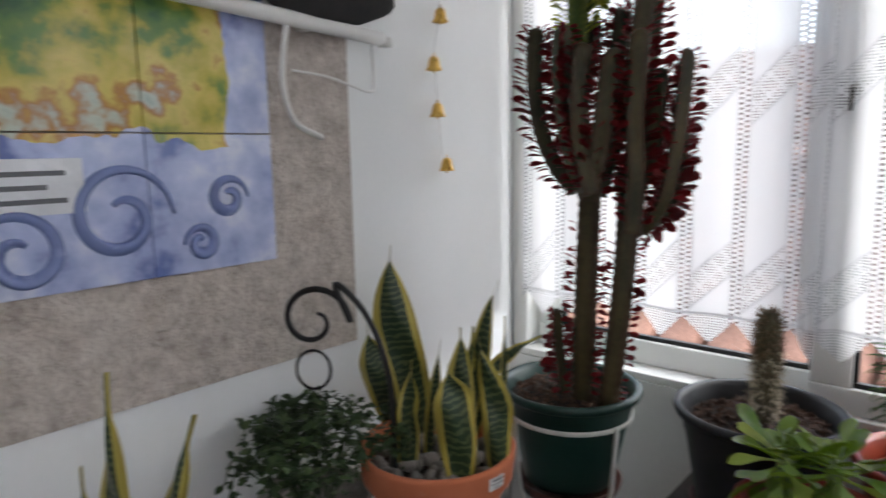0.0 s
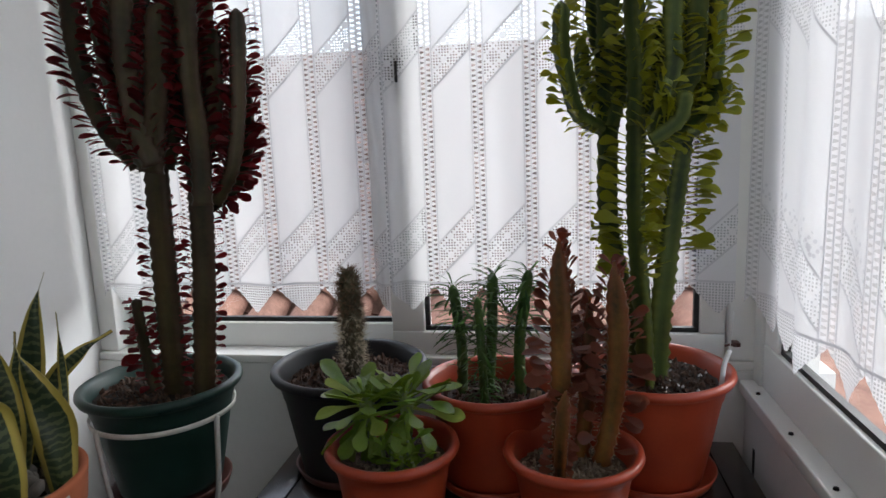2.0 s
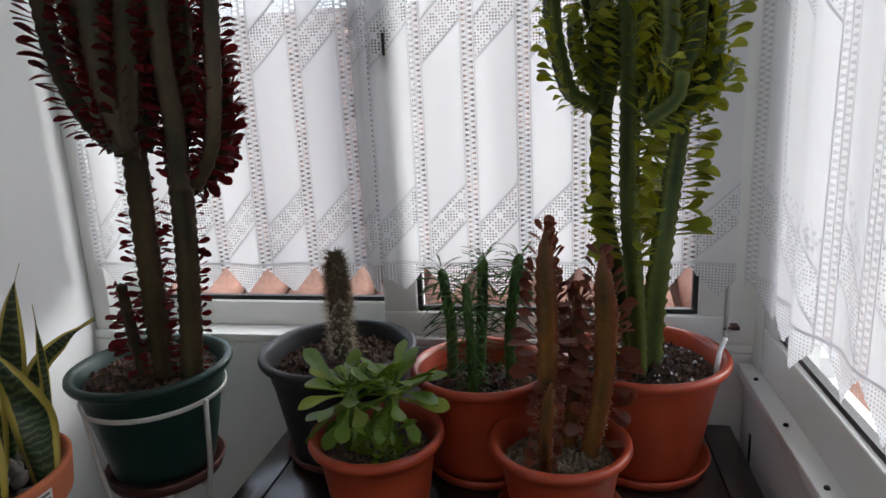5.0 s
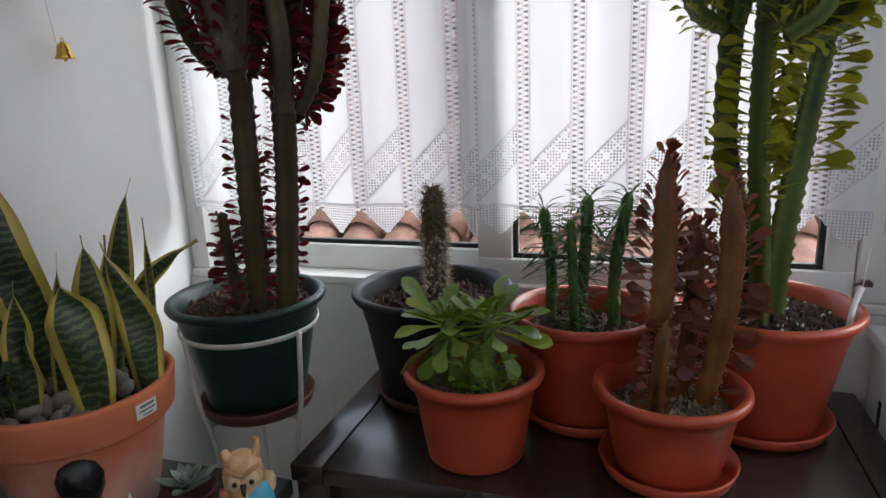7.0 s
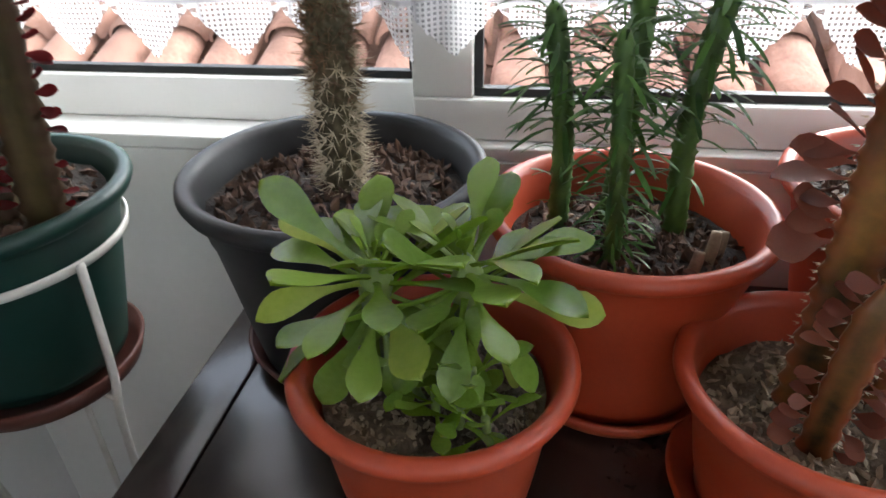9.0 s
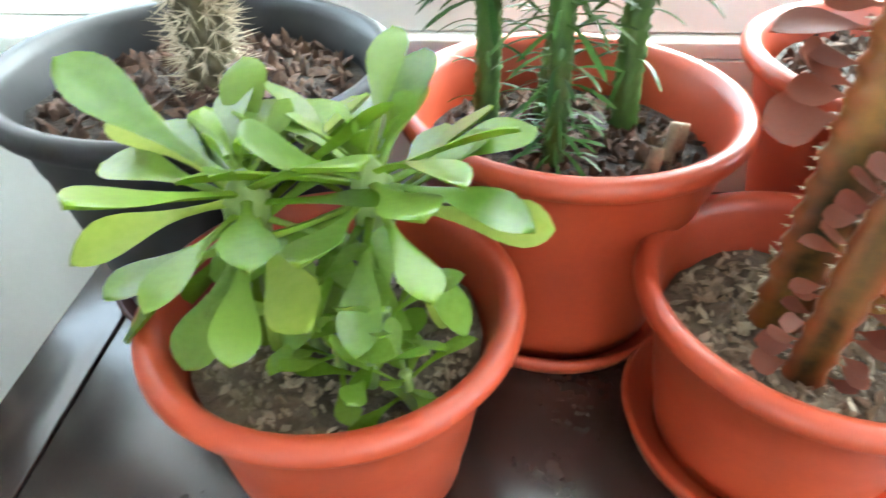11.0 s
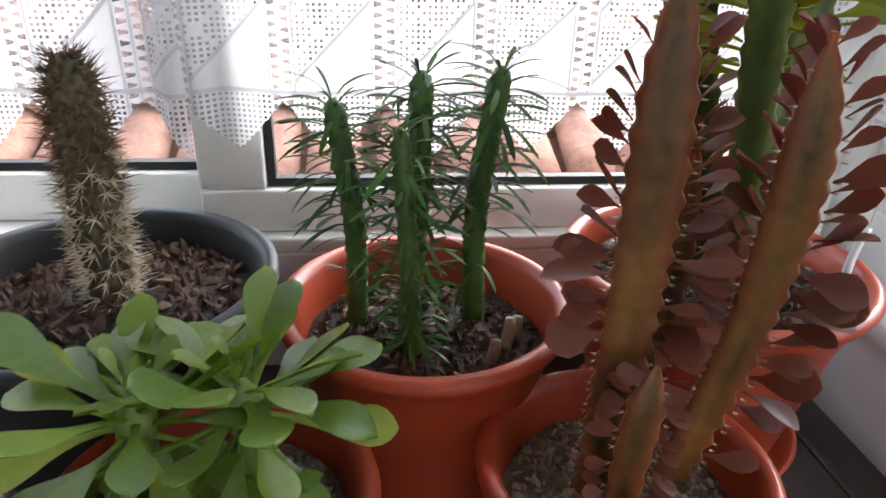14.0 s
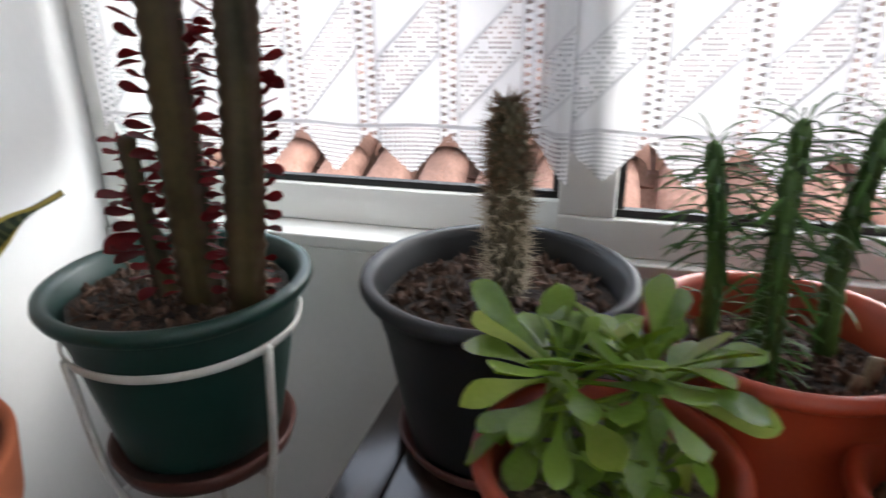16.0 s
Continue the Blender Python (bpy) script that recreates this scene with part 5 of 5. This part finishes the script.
def snake_plant():
    p = thing("potted_snake_plant", (SX, SY, SHELF), "yellow-edged snake plant in a weathered clay pot with pebbles", "potted plant")
    body = [(0, 0.004), (0.078, 0.0), (0.082, 0.004), (0.095, 0.07), (0.106, 0.135), (0.1075, 0.138), (0.117, 0.138), (0.119, 0.141), (0.124, 0.182), (0.1245, 0.186), (0.122, 0.1885), (0.116, 0.188), (0.113, 0.18), (0.105, 0.13), (0, 0.13)]
    part("pot", lathe(body, (SX, SY, SZ - 0.1885), 72), M["limed_clay"], p)
    earth(p, (SX, SY), 0.920, 0.11, "soil", 60, 0.004, "bark", 5)
    lab = bmesh.new()
    for x0, x1, z0, z1, lift in ((-0.016, 0.016, -0.010, 0.010, 0.0),):
        vs = []
        for i in range(5):
            a = radians(-4) + (x0 + (x1 - x0) * i / 4) / 0.1245
            for z in (z0, z1):
                r = 0.1235 + (z - z0) * 0.06
                vs.append(lab.verts.new((SX + r * math.cos(a), SY + r * math.sin(a), SZ - 0.022 + z)))
        for i in range(4):
            lab.faces.new((vs[2 * i], vs[2 * i + 2], vs[2 * i + 3], vs[2 * i + 1]))
    sticker = part("price_sticker", lab, M["paper"], p, "white paper sticker with grey print")
    ink = bmesh.new()
    for k, (h, w) in enumerate(((0.0035, 0.022), (0.0022, 0.024), (0.0018, 0.015))):
        z = SZ - 0.018 - 0.0055 * k
        vs = []
        for i in range(5):
            a = radians(-4) + (-w / 2 + w * i / 4) / 0.1245
            for dz in (0, h):
                r = 0.1246 + (z + dz - (SZ - 0.032)) * 0.06
                vs.append(ink.verts.new((SX + r * math.cos(a), SY + r * math.sin(a), z + dz)))
        for i in range(4):
            ink.faces.new((vs[2 * i], vs[2 * i + 2], vs[2 * i + 3], vs[2 * i + 1]))
    part("print", ink, M["ink"], sticker)
    rng = random.Random(3)
    stone = []
    for k in range(4):
        bm = bmesh.new()
        bmesh.ops.create_icosphere(bm, subdivisions=2, radius=1.0)
        for v in bm.verts:
            v.co = v.co * (1 + 0.25 * noise.noise(v.co * 1.1 + Vector((k * 7, 0, 0))))
        stone.append(mesh_from("pebble", bm))
        stone[-1].materials.append(M["pebble"])
    for i in range(70):
        a, rr = rng.uniform(0, 6.28), 0.098 * math.sqrt(rng.random())
        ob = new("pebble", stone[i % 4])
        hang(ob, p)
        s = rng.uniform(0.008, 0.0155)
        ob.matrix_basis = Matrix.LocRotScale((SX + rr * math.cos(a), SY + rr * math.sin(a), 0.929 + rng.uniform(0, 0.006)), Euler((rng.uniform(0, 6), rng.uniform(0, 6), 0)), (s * 1.25, s, s * 0.75))
    for k, (w, yaw, pts) in enumerate((
            (0.0340, 0, [(-0.541, -0.498, 0.942), (-0.554, -0.511, 1.030), (-0.570, -0.527, 1.131), (-0.575, -0.531, 1.213), (-0.573, -0.529, 1.261)]),
            (0.0290, 0, [(-0.392, -0.577, 0.943), (-0.394, -0.578, 0.993), (-0.398, -0.583, 1.053), (-0.402, -0.587, 1.089), (-0.403, -0.590, 1.113)]),
            (0.0210, 0.1, [(-0.446, -0.514, 0.942), (-0.443, -0.511, 1.006), (-0.443, -0.512, 1.059), (-0.444, -0.511, 1.111), (-0.444, -0.512, 1.142)]),
            (0.0175, 0, [(-0.472, -0.469, 0.941), (-0.462, -0.458, 1.006), (-0.455, -0.450, 1.073), (-0.444, -0.439, 1.157), (-0.433, -0.427, 1.203)]),
            (0.0230, -0.2, [(-0.372, -0.514, 0.942), (-0.372, -0.514, 0.987), (-0.373, -0.515, 1.035), (-0.386, -0.528, 1.102), (-0.392, -0.534, 1.140)]),
            (0.0060, 0.2, [(-0.415, -0.456, 0.941), (-0.409, -0.450, 1.021), (-0.407, -0.448, 1.093), (-0.406, -0.447, 1.153)]),
            (0.0130, 0, [(-0.482, -0.437, 0.941), (-0.460, -0.415, 1.032), (-0.431, -0.384, 1.077), (-0.400, -0.353, 1.100)]),
            (0.0170, 0.2, [(-0.487, -0.596, 0.944), (-0.485, -0.593, 0.994), (-0.481, -0.588, 1.056), (-0.479, -0.584, 1.103)]),
            (0.0260, 0.1, [(-0.592, -0.510, 0.942), (-0.607, -0.528, 1.018), (-0.618, -0.539, 1.081), (-0.622, -0.544, 1.124)]),
            (0.0100, 0.1, [(-0.488, -0.543, 0.943), (-0.480, -0.534, 1.035), (-0.473, -0.525, 1.122)]),
            (0.0130, 0.3, [(-0.474, -0.480, 0.941), (-0.466, -0.471, 1.010), (-0.462, -0.466, 1.078), (-0.458, -0.462, 1.131)]),
            (0.0110, -0.3, [(-0.482, -0.586, 0.944), (-0.481, -0.586, 0.991), (-0.478, -0.581, 1.040)]))):
        sword(pts, w, 40 + k, p, yaw)


snake_plant()


def second_snake_plant():
    x, y = -0.56, -0.98
    p = thing("potted_snake_plant", (x, y, SHELF), "narrow-leaved young snake plant in a small clay pot", "potted plant")
    part("pot", lathe([(0, 0.003), (0.05, 0.0), (0.053, 0.003), (0.064, 0.085), (0.071, 0.085), (0.073, 0.11), (0.068, 0.112), (0.064, 0.1), (0, 0.098)], (x, y, SHELF), 48), M["clay"], p)
    for k, (fx, fy, tx, ty, tz, w) in enumerate(((-0.005, -0.01, 0.01, -0.005, 1.18, 0.022), (0.0, 0.02, 0.01, 0.09, 1.10, 0.020), (0.0, -0.035, 0.01, -0.04, 1.085, 0.019), (-0.03, -0.01, -0.06, -0.02, 1.02, 0.016))):
        sword([(x + fx, y + fy, 0.875), (x + (fx + tx) / 2 - 0.004, y + (fy + ty) / 2, (0.875 + tz) / 2), (x + tx, y + ty, tz)], w, 90 + k, p)
    earth(p, (x, y), 0.866, 0.062, "soil", 60, 0.003, "bark", 6)


second_snake_plant()


def scroll_stand():
    s = thing("plant_hanger", (-0.50, -0.66, SHELF), "black wrought iron hanger with a curled end", "plant hanger")
    cx, cy, cz = -0.588, -0.678, 1.166
    ux, uy = Vector((0.80, 0.60, 0)).normalized().xy
    pts = []
    for i in range(17):
        a = radians(-30 + 360 * 1.25 * (1 - i / 16))
        r = 0.012 + 0.046 * (i / 16) ** 0.9
        pts.append((cx + ux * r * math.cos(a), cy + uy * r * math.cos(a), cz + r * math.sin(a)))
    pts = pts[:-1]
    pts += [(cx + ux * d, cy + uy * d, cz + h) for d, h in ((0.035, 0.055), (0.075, 0.015), (0.105, -0.06), (0.115, -0.16), (0.115, SHELF + 0.004 - cz))]
    part("hook", tube(pts, lambda q: 0.0025 + 0.0022 * min(1, q * 3), 8, 120), M["iron"], s)
    part("ring", tube([(cx - 0.005 + ux * 0.026 * math.cos(a), cy + uy * 0.026 * math.cos(a), cz - 0.077 + 0.03 * math.sin(a)) for a in (2 * math.pi * i / 16 for i in range(17))], 0.0022, 6, 48), M["iron"], s)
    part("foot", lathe([(0, 0), (0.05, 0), (0.05, 0.004), (0, 0.006)], (cx + ux * 0.115, cy + uy * 0.115, SHELF), 32), M["iron"], s)


scroll_stand()


def trailing_plant():
    x, y = -0.575, -0.70
    p = thing("potted_trailing_plant", (x, y, SHELF), "bushy small-leaved trailing plant in a grey pot", "potted plant")
    part("pot", lathe([(0, 0.003), (0.06, 0.0), (0.063, 0.004), (0.082, 0.13), (0.086, 0.133), (0.086, 0.142), (0.08, 0.142), (0.077, 0.125), (0, 0.12)], (x, y, SHELF), 48), M["pebble"], p)
    rng = random.Random(17)
    small = blade([(0, 0.1), (0.3, 0.36), (0.65, 0.34), (1.0, 0.03)], 0.3, 0.2, 0.05, 2)
    poses = []
    for i in range(115):
        a = rng.uniform(0, 2 * math.pi)
        r = 0.13 * math.sqrt(rng.random()) * (1.0 if math.cos(a) > -0.4 else 0.7)
        top = 1.035 - 2.6 * r * r + rng.uniform(-0.02, 0.015)
        pts = [(x + 0.3 * r * math.cos(a), y + 0.3 * r * math.sin(a), 0.89), (x + 0.75 * r * math.cos(a), y + 0.75 * r * math.sin(a), (0.89 + top) / 2 + 0.03), (x + r * math.cos(a), y + r * math.sin(a), top), (x + r * 1.12 * math.cos(a), y + r * 1.12 * math.sin(a), max(top - 0.03 - 0.02 * rng.random(), 0.925))]
        if i % 5 == 0:
            part("stem", tube(pts, 0.0012, 5, 12), M["ivy"], p)
        path = spline(pts, 14)
        for q in range(3, 15):
            d = Vector((rng.uniform(-1, 1), rng.uniform(-1, 1), rng.uniform(-0.2, 0.7)))
            poses.append(leaf_pose(path[q] + d * 0.004, d, (0, 0, 1), rng.uniform(0.009, 0.017), 1.0, rng.uniform(-0.6, 0.6)))
    rng.shuffle(poses)
    leaves(poses, [small], M["ivy"], p)
    part("price_sticker", box(x + 0.075, x + 0.0775, y - 0.06, y - 0.028, 0.815, 0.865, 0.0005), M["paper"], p, "white paper sticker")


trailing_plant()


def owl():
    p = (-0.238, -0.525, SHELF)
    o = thing("owl_figurine", p, "painted ceramic owl figurine with a blue wing", "figurine")
    body = lathe([(0, 0), (0.024, 0), (0.03, 0.01), (0.033, 0.04), (0.031, 0.065), (0.033, 0.08), (0.034, 0.098), (0.03, 0.116), (0.02, 0.126), (0.008, 0.13), (0, 0.13)], p, 32)
    part("body", body, M["owl_tan"], o)
    view = Vector((0.55, -0.83, 0)).normalized()
    side = Vector((0.83, 0.55, 0))
    for f in (-1, 1):
        c = Vector(p) + view * 0.030 + side * (0.0135 * f) + Vector((0, 0, 0.098))
        e = lathe([(0, 0.006), (0.008, 0.005), (0.0125, 0.001), (0.0125, -0.004)], (0, 0, 0), 20)
        e.transform(Matrix.Translation(c) @ view.to_track_quat("Z", "Y").to_matrix().to_4x4())
        eye = part("eye", e, painted("cream_glaze", (0.66, 0.50, 0.30)), o)
        e = lathe([(0, 0.0015), (0.004, 0.001), (0.005, -0.002)], (0, 0, 0), 16)
        e.transform(Matrix.Translation(c + view * 0.0055) @ view.to_track_quat("Z", "Y").to_matrix().to_4x4())
        part("pupil", e, M["glaze_black"], eye)
        part("ear", tube([Vector(p) + side * (0.018 * f) + Vector((0, 0, 0.115)), Vector(p) + side * (0.026 * f) + Vector((0, 0, 0.132)), Vector(p) + side * (0.027 * f) + Vector((0, 0, 0.148 if f > 0 else 0.136))], lambda s: 0.009 * (1 - 0.45 * s), 10, 8), M["owl_tan"], o)
        part("brow", tube([Vector(p) + view * 0.036 + Vector((0, 0, 0.108)), Vector(p) + view * 0.034 + side * (0.014 * f) + Vector((0, 0, 0.115)), Vector(p) + view * 0.024 + side * (0.028 * f) + Vector((0, 0, 0.118))], 0.0035, 8, 8), painted("brown_glaze", (0.42, 0.22, 0.09)), o)
    part("beak", tube([Vector(p) + view * 0.036 + Vector((0, 0, 0.096)), Vector(p) + view * 0.043 + Vector((0, 0, 0.086)), Vector(p) + view * 0.039 + Vector((0, 0, 0.079))], lambda s: 0.0055 * (1 - 0.8 * s), 8, 6), M["glaze_black"], o)
    chest = bmesh.new()
    bmesh.ops.create_uvsphere(chest, u_segments=24, v_segments=14, radius=1.0, matrix=Matrix.Translation(Vector(p) + view * 0.012 + side * 0.017 + Vector((0, 0, 0.054))) @ Matrix.Diagonal((0.03, 0.03, 0.034, 1)))
    part("chest", chest, painted("sky_blue_glaze", (0.10, 0.42, 0.62)), o)
    wing = bmesh.new()
    bmesh.ops.create_uvsphere(wing, u_segments=20, v_segments=12, radius=1.0, matrix=Matrix.Translation(Vector(p) + side * 0.034 + Vector((0, 0, 0.072))) @ Matrix.Rotation(radians(-35), 4, view) @ Matrix.Diagonal((0.017, 0.010, 0.022, 1)))
    part("wing", wing, painted("pale_orange_glaze", (0.62, 0.40, 0.22)), o)
    part("wing", tube([Vector(p) - side * 0.03 + Vector((0, 0, 0.075)), Vector(p) - side * 0.034 + view * 0.008 + Vector((0, 0, 0.045)), Vector(p) - side * 0.022 + view * 0.016 + Vector((0, 0, 0.015))], lambda s: 0.012 * (1 - 0.4 * s), 12, 10), painted("coral_glaze", (0.62, 0.20, 0.10)), o)
    o.scale = (0.74, 0.74, 0.87)


owl()


def bust():
    x, y = -0.414, -0.60
    bm = lathe([(0, 0), (0.055, 0), (0.058, 0.012), (0.048, 0.035), (0.02, 0.05), (0.016, 0.058), (0.019, 0.068), (0.026, 0.084), (0.0275, 0.102), (0.023, 0.120), (0.013, 0.131), (0, 0.134)], (x, y, SHELF), 36)
    solid("bust_figurine", bm, M["glaze_black"], "plain black glazed bust figurine", "figurine")
    s = thing("bead_necklace", (x, y, SHELF + 0.045), "white bead and red cloth collar on a black bust", "ornament")
    part("cloth", lathe([(0.03, 0.052), (0.052, 0.04), (0.063, 0.018), (0.065, 0.006), (0.0615, 0.006), (0.05, 0.036), (0.03, 0.048)], (x, y, SHELF), 36), painted("red_cloth", (0.55, 0.03, 0.03), 0.8), s)
    bead = bmesh.new()
    bmesh.ops.create_uvsphere(bead, u_segments=10, v_segments=6, radius=0.0032)
    bead = mesh_from("bead", bead)
    bead.materials.append(M["paper"])
    for i in range(40):
        a = 2 * math.pi * i / 40
        ob = new("bead", bead)
        hang(ob, s)
        ob.matrix_basis = Matrix.Translation((x + 0.047 * math.cos(a), y + 0.047 * math.sin(a), SHELF + 0.050 + 0.003 * math.sin(3 * a)))


bust()


def small_rosette():
    x, y = -0.318, -0.532
    p = thing("potted_rosette", (x, y, SHELF), "small grey-green pointed rosette in a dark red pot", "potted plant")
    pot(p, (x, y), SHELF, SHELF + 0.055, 0.036, 0.026, lip=0.004, material="saucer")
    point = [(0, 0.12), (0.25, 0.17), (0.55, 0.19), (0.8, 0.12), (1.0, 0.01)]
    shapes = [blade(point, -0.12, 0.5, 0.09, 4)]
    poses = []
    for i in range(26):
        f = i / 25
        a = i * 2.399963
        el = 1.35 - 1.1 * f
        d = Vector((math.cos(a) * math.cos(el), math.sin(a) * math.cos(el), math.sin(el)))
        poses.append(leaf_pose((x, y, SHELF + 0.052), d, (0, 0, 1) if el < 1.2 else (-math.cos(a), -math.sin(a), 0.2), 0.016 + 0.028 * f, 1.1))
    leaves(poses, shapes, M["rosette"], p)


small_rosette()


# ---------- things on the wall ----------
def bell_string():
    x, y = WEST + 0.024, -0.29
    s = thing("bell_string", (x, y, 1.33), "four small brass bells on a thread beside the wall", "wall hanging")
    part("thread", tube([(x, y, 1.395), (x + 0.001, y - 0.012, 1.49), (x, y - 0.018, 1.60), (x, y, 1.75), (x, y, TOP - 0.002)], 0.0006, 5, 40), M["thread"], s)
    for dy, z in ((0.012, 1.372), (-0.012, 1.476), (-0.02, 1.562), (0.0, 1.652)):
        b = part("bell", lathe([(0, 0.026), (0.004, 0.0255), (0.0085, 0.022), (0.0105, 0.014), (0.012, 0.006), (0.0155, 0.0), (0.0148, -0.0005), (0.0105, 0.006), (0.008, 0.019), (0, 0.022)], (x, y + dy, z), 28), M["brass"], s)
        part("loop", tube([(x, y + dy + 0.003 * math.cos(a), z + 0.028 + 0.003 * math.sin(a)) for a in (2 * math.pi * i / 10 for i in range(11))], 0.0008, 5, 20), M["brass"], b)
        part("clapper", lathe([(0, 0.016), (0.0008, 0.016), (0.0008, 0.003), (0.0028, 0.0), (0.002, -0.004), (0, -0.005)], (x, y + dy, z), 10), M["brass"], b)


bell_string()


def tile_picture():
    """Painted ceramic tile picture: blue scrolls below, yellow and green fruit above, an unreadable white plaque."""
    x = WEST + 0.0125
    p = thing("tile_picture", (x, -1.0, 1.245), "glazed tile picture, blue scrollwork under yellow and green fruit", "tile picture")
    y1, z0, s = -0.678, 1.250, 0.19
    n = Nodes("painted_tile_glaze")
    co = n.coord()
    sep = n.node("SeparateXYZ", Vector=co)
    blob = n.noise(13.0, 2.0)
    shade = n.noise(7.0, 2.0, 0.4)
    fruit = n.ramp(n.math("ADD", n.math("MULTIPLY", shade, 0.7), n.math("MULTIPLY", n.noise(30.0, 3.0), 0.3)), [(0.34, (0.05, 0.12, 0.05)), (0.42, (0.14, 0.24, 0.06)), (0.47, (0.48, 0.42, 0.08)), (0.53, (0.66, 0.54, 0.14)), (0.57, (0.40, 0.20, 0.06)), (0.61, (0.55, 0.60, 0.50)), (0.70, (0.12, 0.20, 0.18))])
    wash = n.math("ADD", n.math("MULTIPLY", n.noise(11.0, 2.0, 0.4), 0.7), n.math("MULTIPLY", n.noise(38.0, 3.0), 0.3))
    blue = n.ramp(wash, [(0.34, (0.14, 0.18, 0.40)), (0.42, (0.34, 0.39, 0.62)), (0.52, (0.46, 0.51, 0.72)), (0.60, (0.62, 0.65, 0.78)), (0.70, (0.36, 0.41, 0.64))])
    edge = n.math("ADD", sep.outputs[2], n.math("MULTIPLY", n.math("SUBTRACT", blob, 0.5), 0.16))
    inner = n.math("LESS_THAN", n.math("ADD", sep.outputs[1], n.math("MULTIPLY", n.math("SUBTRACT", blob, 0.5), 0.05)), y1 - 0.07)
    n.set(Base_Color=n.mix(n.math("MULTIPLY", n.math("GREATER_THAN", edge, 1.425), inner), blue, fruit), Roughness=0.18)
    n.bump(n.noise(60.0, 2.0), 0.08, 0.001)
    for i in range(5):
        for j in range(5):
            a, b = y1 - s * (i + 1) + 0.0008, y1 - s * i - 0.0008
            part("tile", box(x, x + 0.008, a, b, z0 + s * j + 0.0008, z0 + s * (j + 1) - 0.0008, 0.0012), n.mat, p)
    blue_line = painted("cobalt_glaze", (0.20, 0.25, 0.48), 0.2)
    front = x + 0.0083
    for cy, cz, r, d in ((-0.905, 1.335, 0.070, 1), (-1.02, 1.30, 0.052, -1), (-0.755, 1.35, 0.032, 1), (-0.80, 1.29, 0.024, -1)):
        pts = [(front, cy + d * r * (1 - 0.75 * q / 20) * math.cos(q * 0.42), cz + r * (1 - 0.75 * q / 20) * math.sin(q * 0.42)) for q in range(21)]
        part("scroll", tube(pts, lambda t: 0.010 * (0.4 + 0.6 * math.sin(math.pi * t)), 6, 50, section=lambda w, t: 0.35 + 0.65 * abs(math.sin(w))), blue_line, p)
    plaque = part("plaque", box(x + 0.0081, x + 0.0092, -1.10, -0.945, 1.345, 1.41, 0.0004), painted("white_glaze", (0.72, 0.73, 0.75), 0.2), p, "white plaque with unreadable lettering")
    for k in range(3):
        part("lettering", box(x + 0.0093, x + 0.0097, -1.085, -0.965 - 0.02 * (k == 1), 1.39 - 0.016 * k, 1.396 - 0.016 * k), M["ink"], plaque, smooth=False)


tile_picture()


def wall_rail():
    x = WEST + 0.05
    r = thing("wall_rail", (x, -0.7, 1.59), "white rail on the wall with dangling white wires", "rail")
    part("rod", tube([(x, -1.7, 1.655), (x, -1.0, 1.622), (x, -0.47, 1.597)], 0.0115, 12, 20), M["cable"], r)
    part("end_cap", lathe([(0, 0.004), (0.011, 0.003), (0.013, 0.0), (0.013, -0.012), (0, -0.012)], (x, -0.462, 1.597), 20), M["cable"], r)
    part("bracket", box(WEST + 0.0125, x, -0.62, -0.60, 1.596, 1.61, 0.002), M["cable"], r)
    part("wire", tube([(x, -0.66, 1.60), (x - 0.01, -0.665, 1.52), (x - 0.02, -0.64, 1.46), (x - 0.025, -0.585, 1.435)], 0.0045, 8, 24), M["cable"], r)
    part("wire", tube([(x - 0.02, -0.64, 1.535), (x - 0.02, -0.57, 1.530), (x - 0.02, -0.485, 1.512), (x - 0.025, -0.468, 1.53), (x - 0.02, -0.475, 1.59)], 0.0022, 6, 30), M["cable"], r)
    h = thing("felt_hat", (x, -0.56, 1.61), "black felt hat resting on the wall rail", "hat")
    bm = bmesh.new()
    bmesh.ops.create_uvsphere(bm, u_segments=28, v_segments=16, radius=1.0)
    for v in bm.verts:
        k = 1 + 0.12 * noise.noise(v.co * 2.2)
        v.co = Vector((x - 0.005 + v.co.x * 0.028 * k, -0.565 + v.co.y * 0.13 * k, 1.655 + v.co.z * 0.048 * k + 0.01 * v.co.y))
    part("crown", bm, M["hat"], h)


wall_rail()
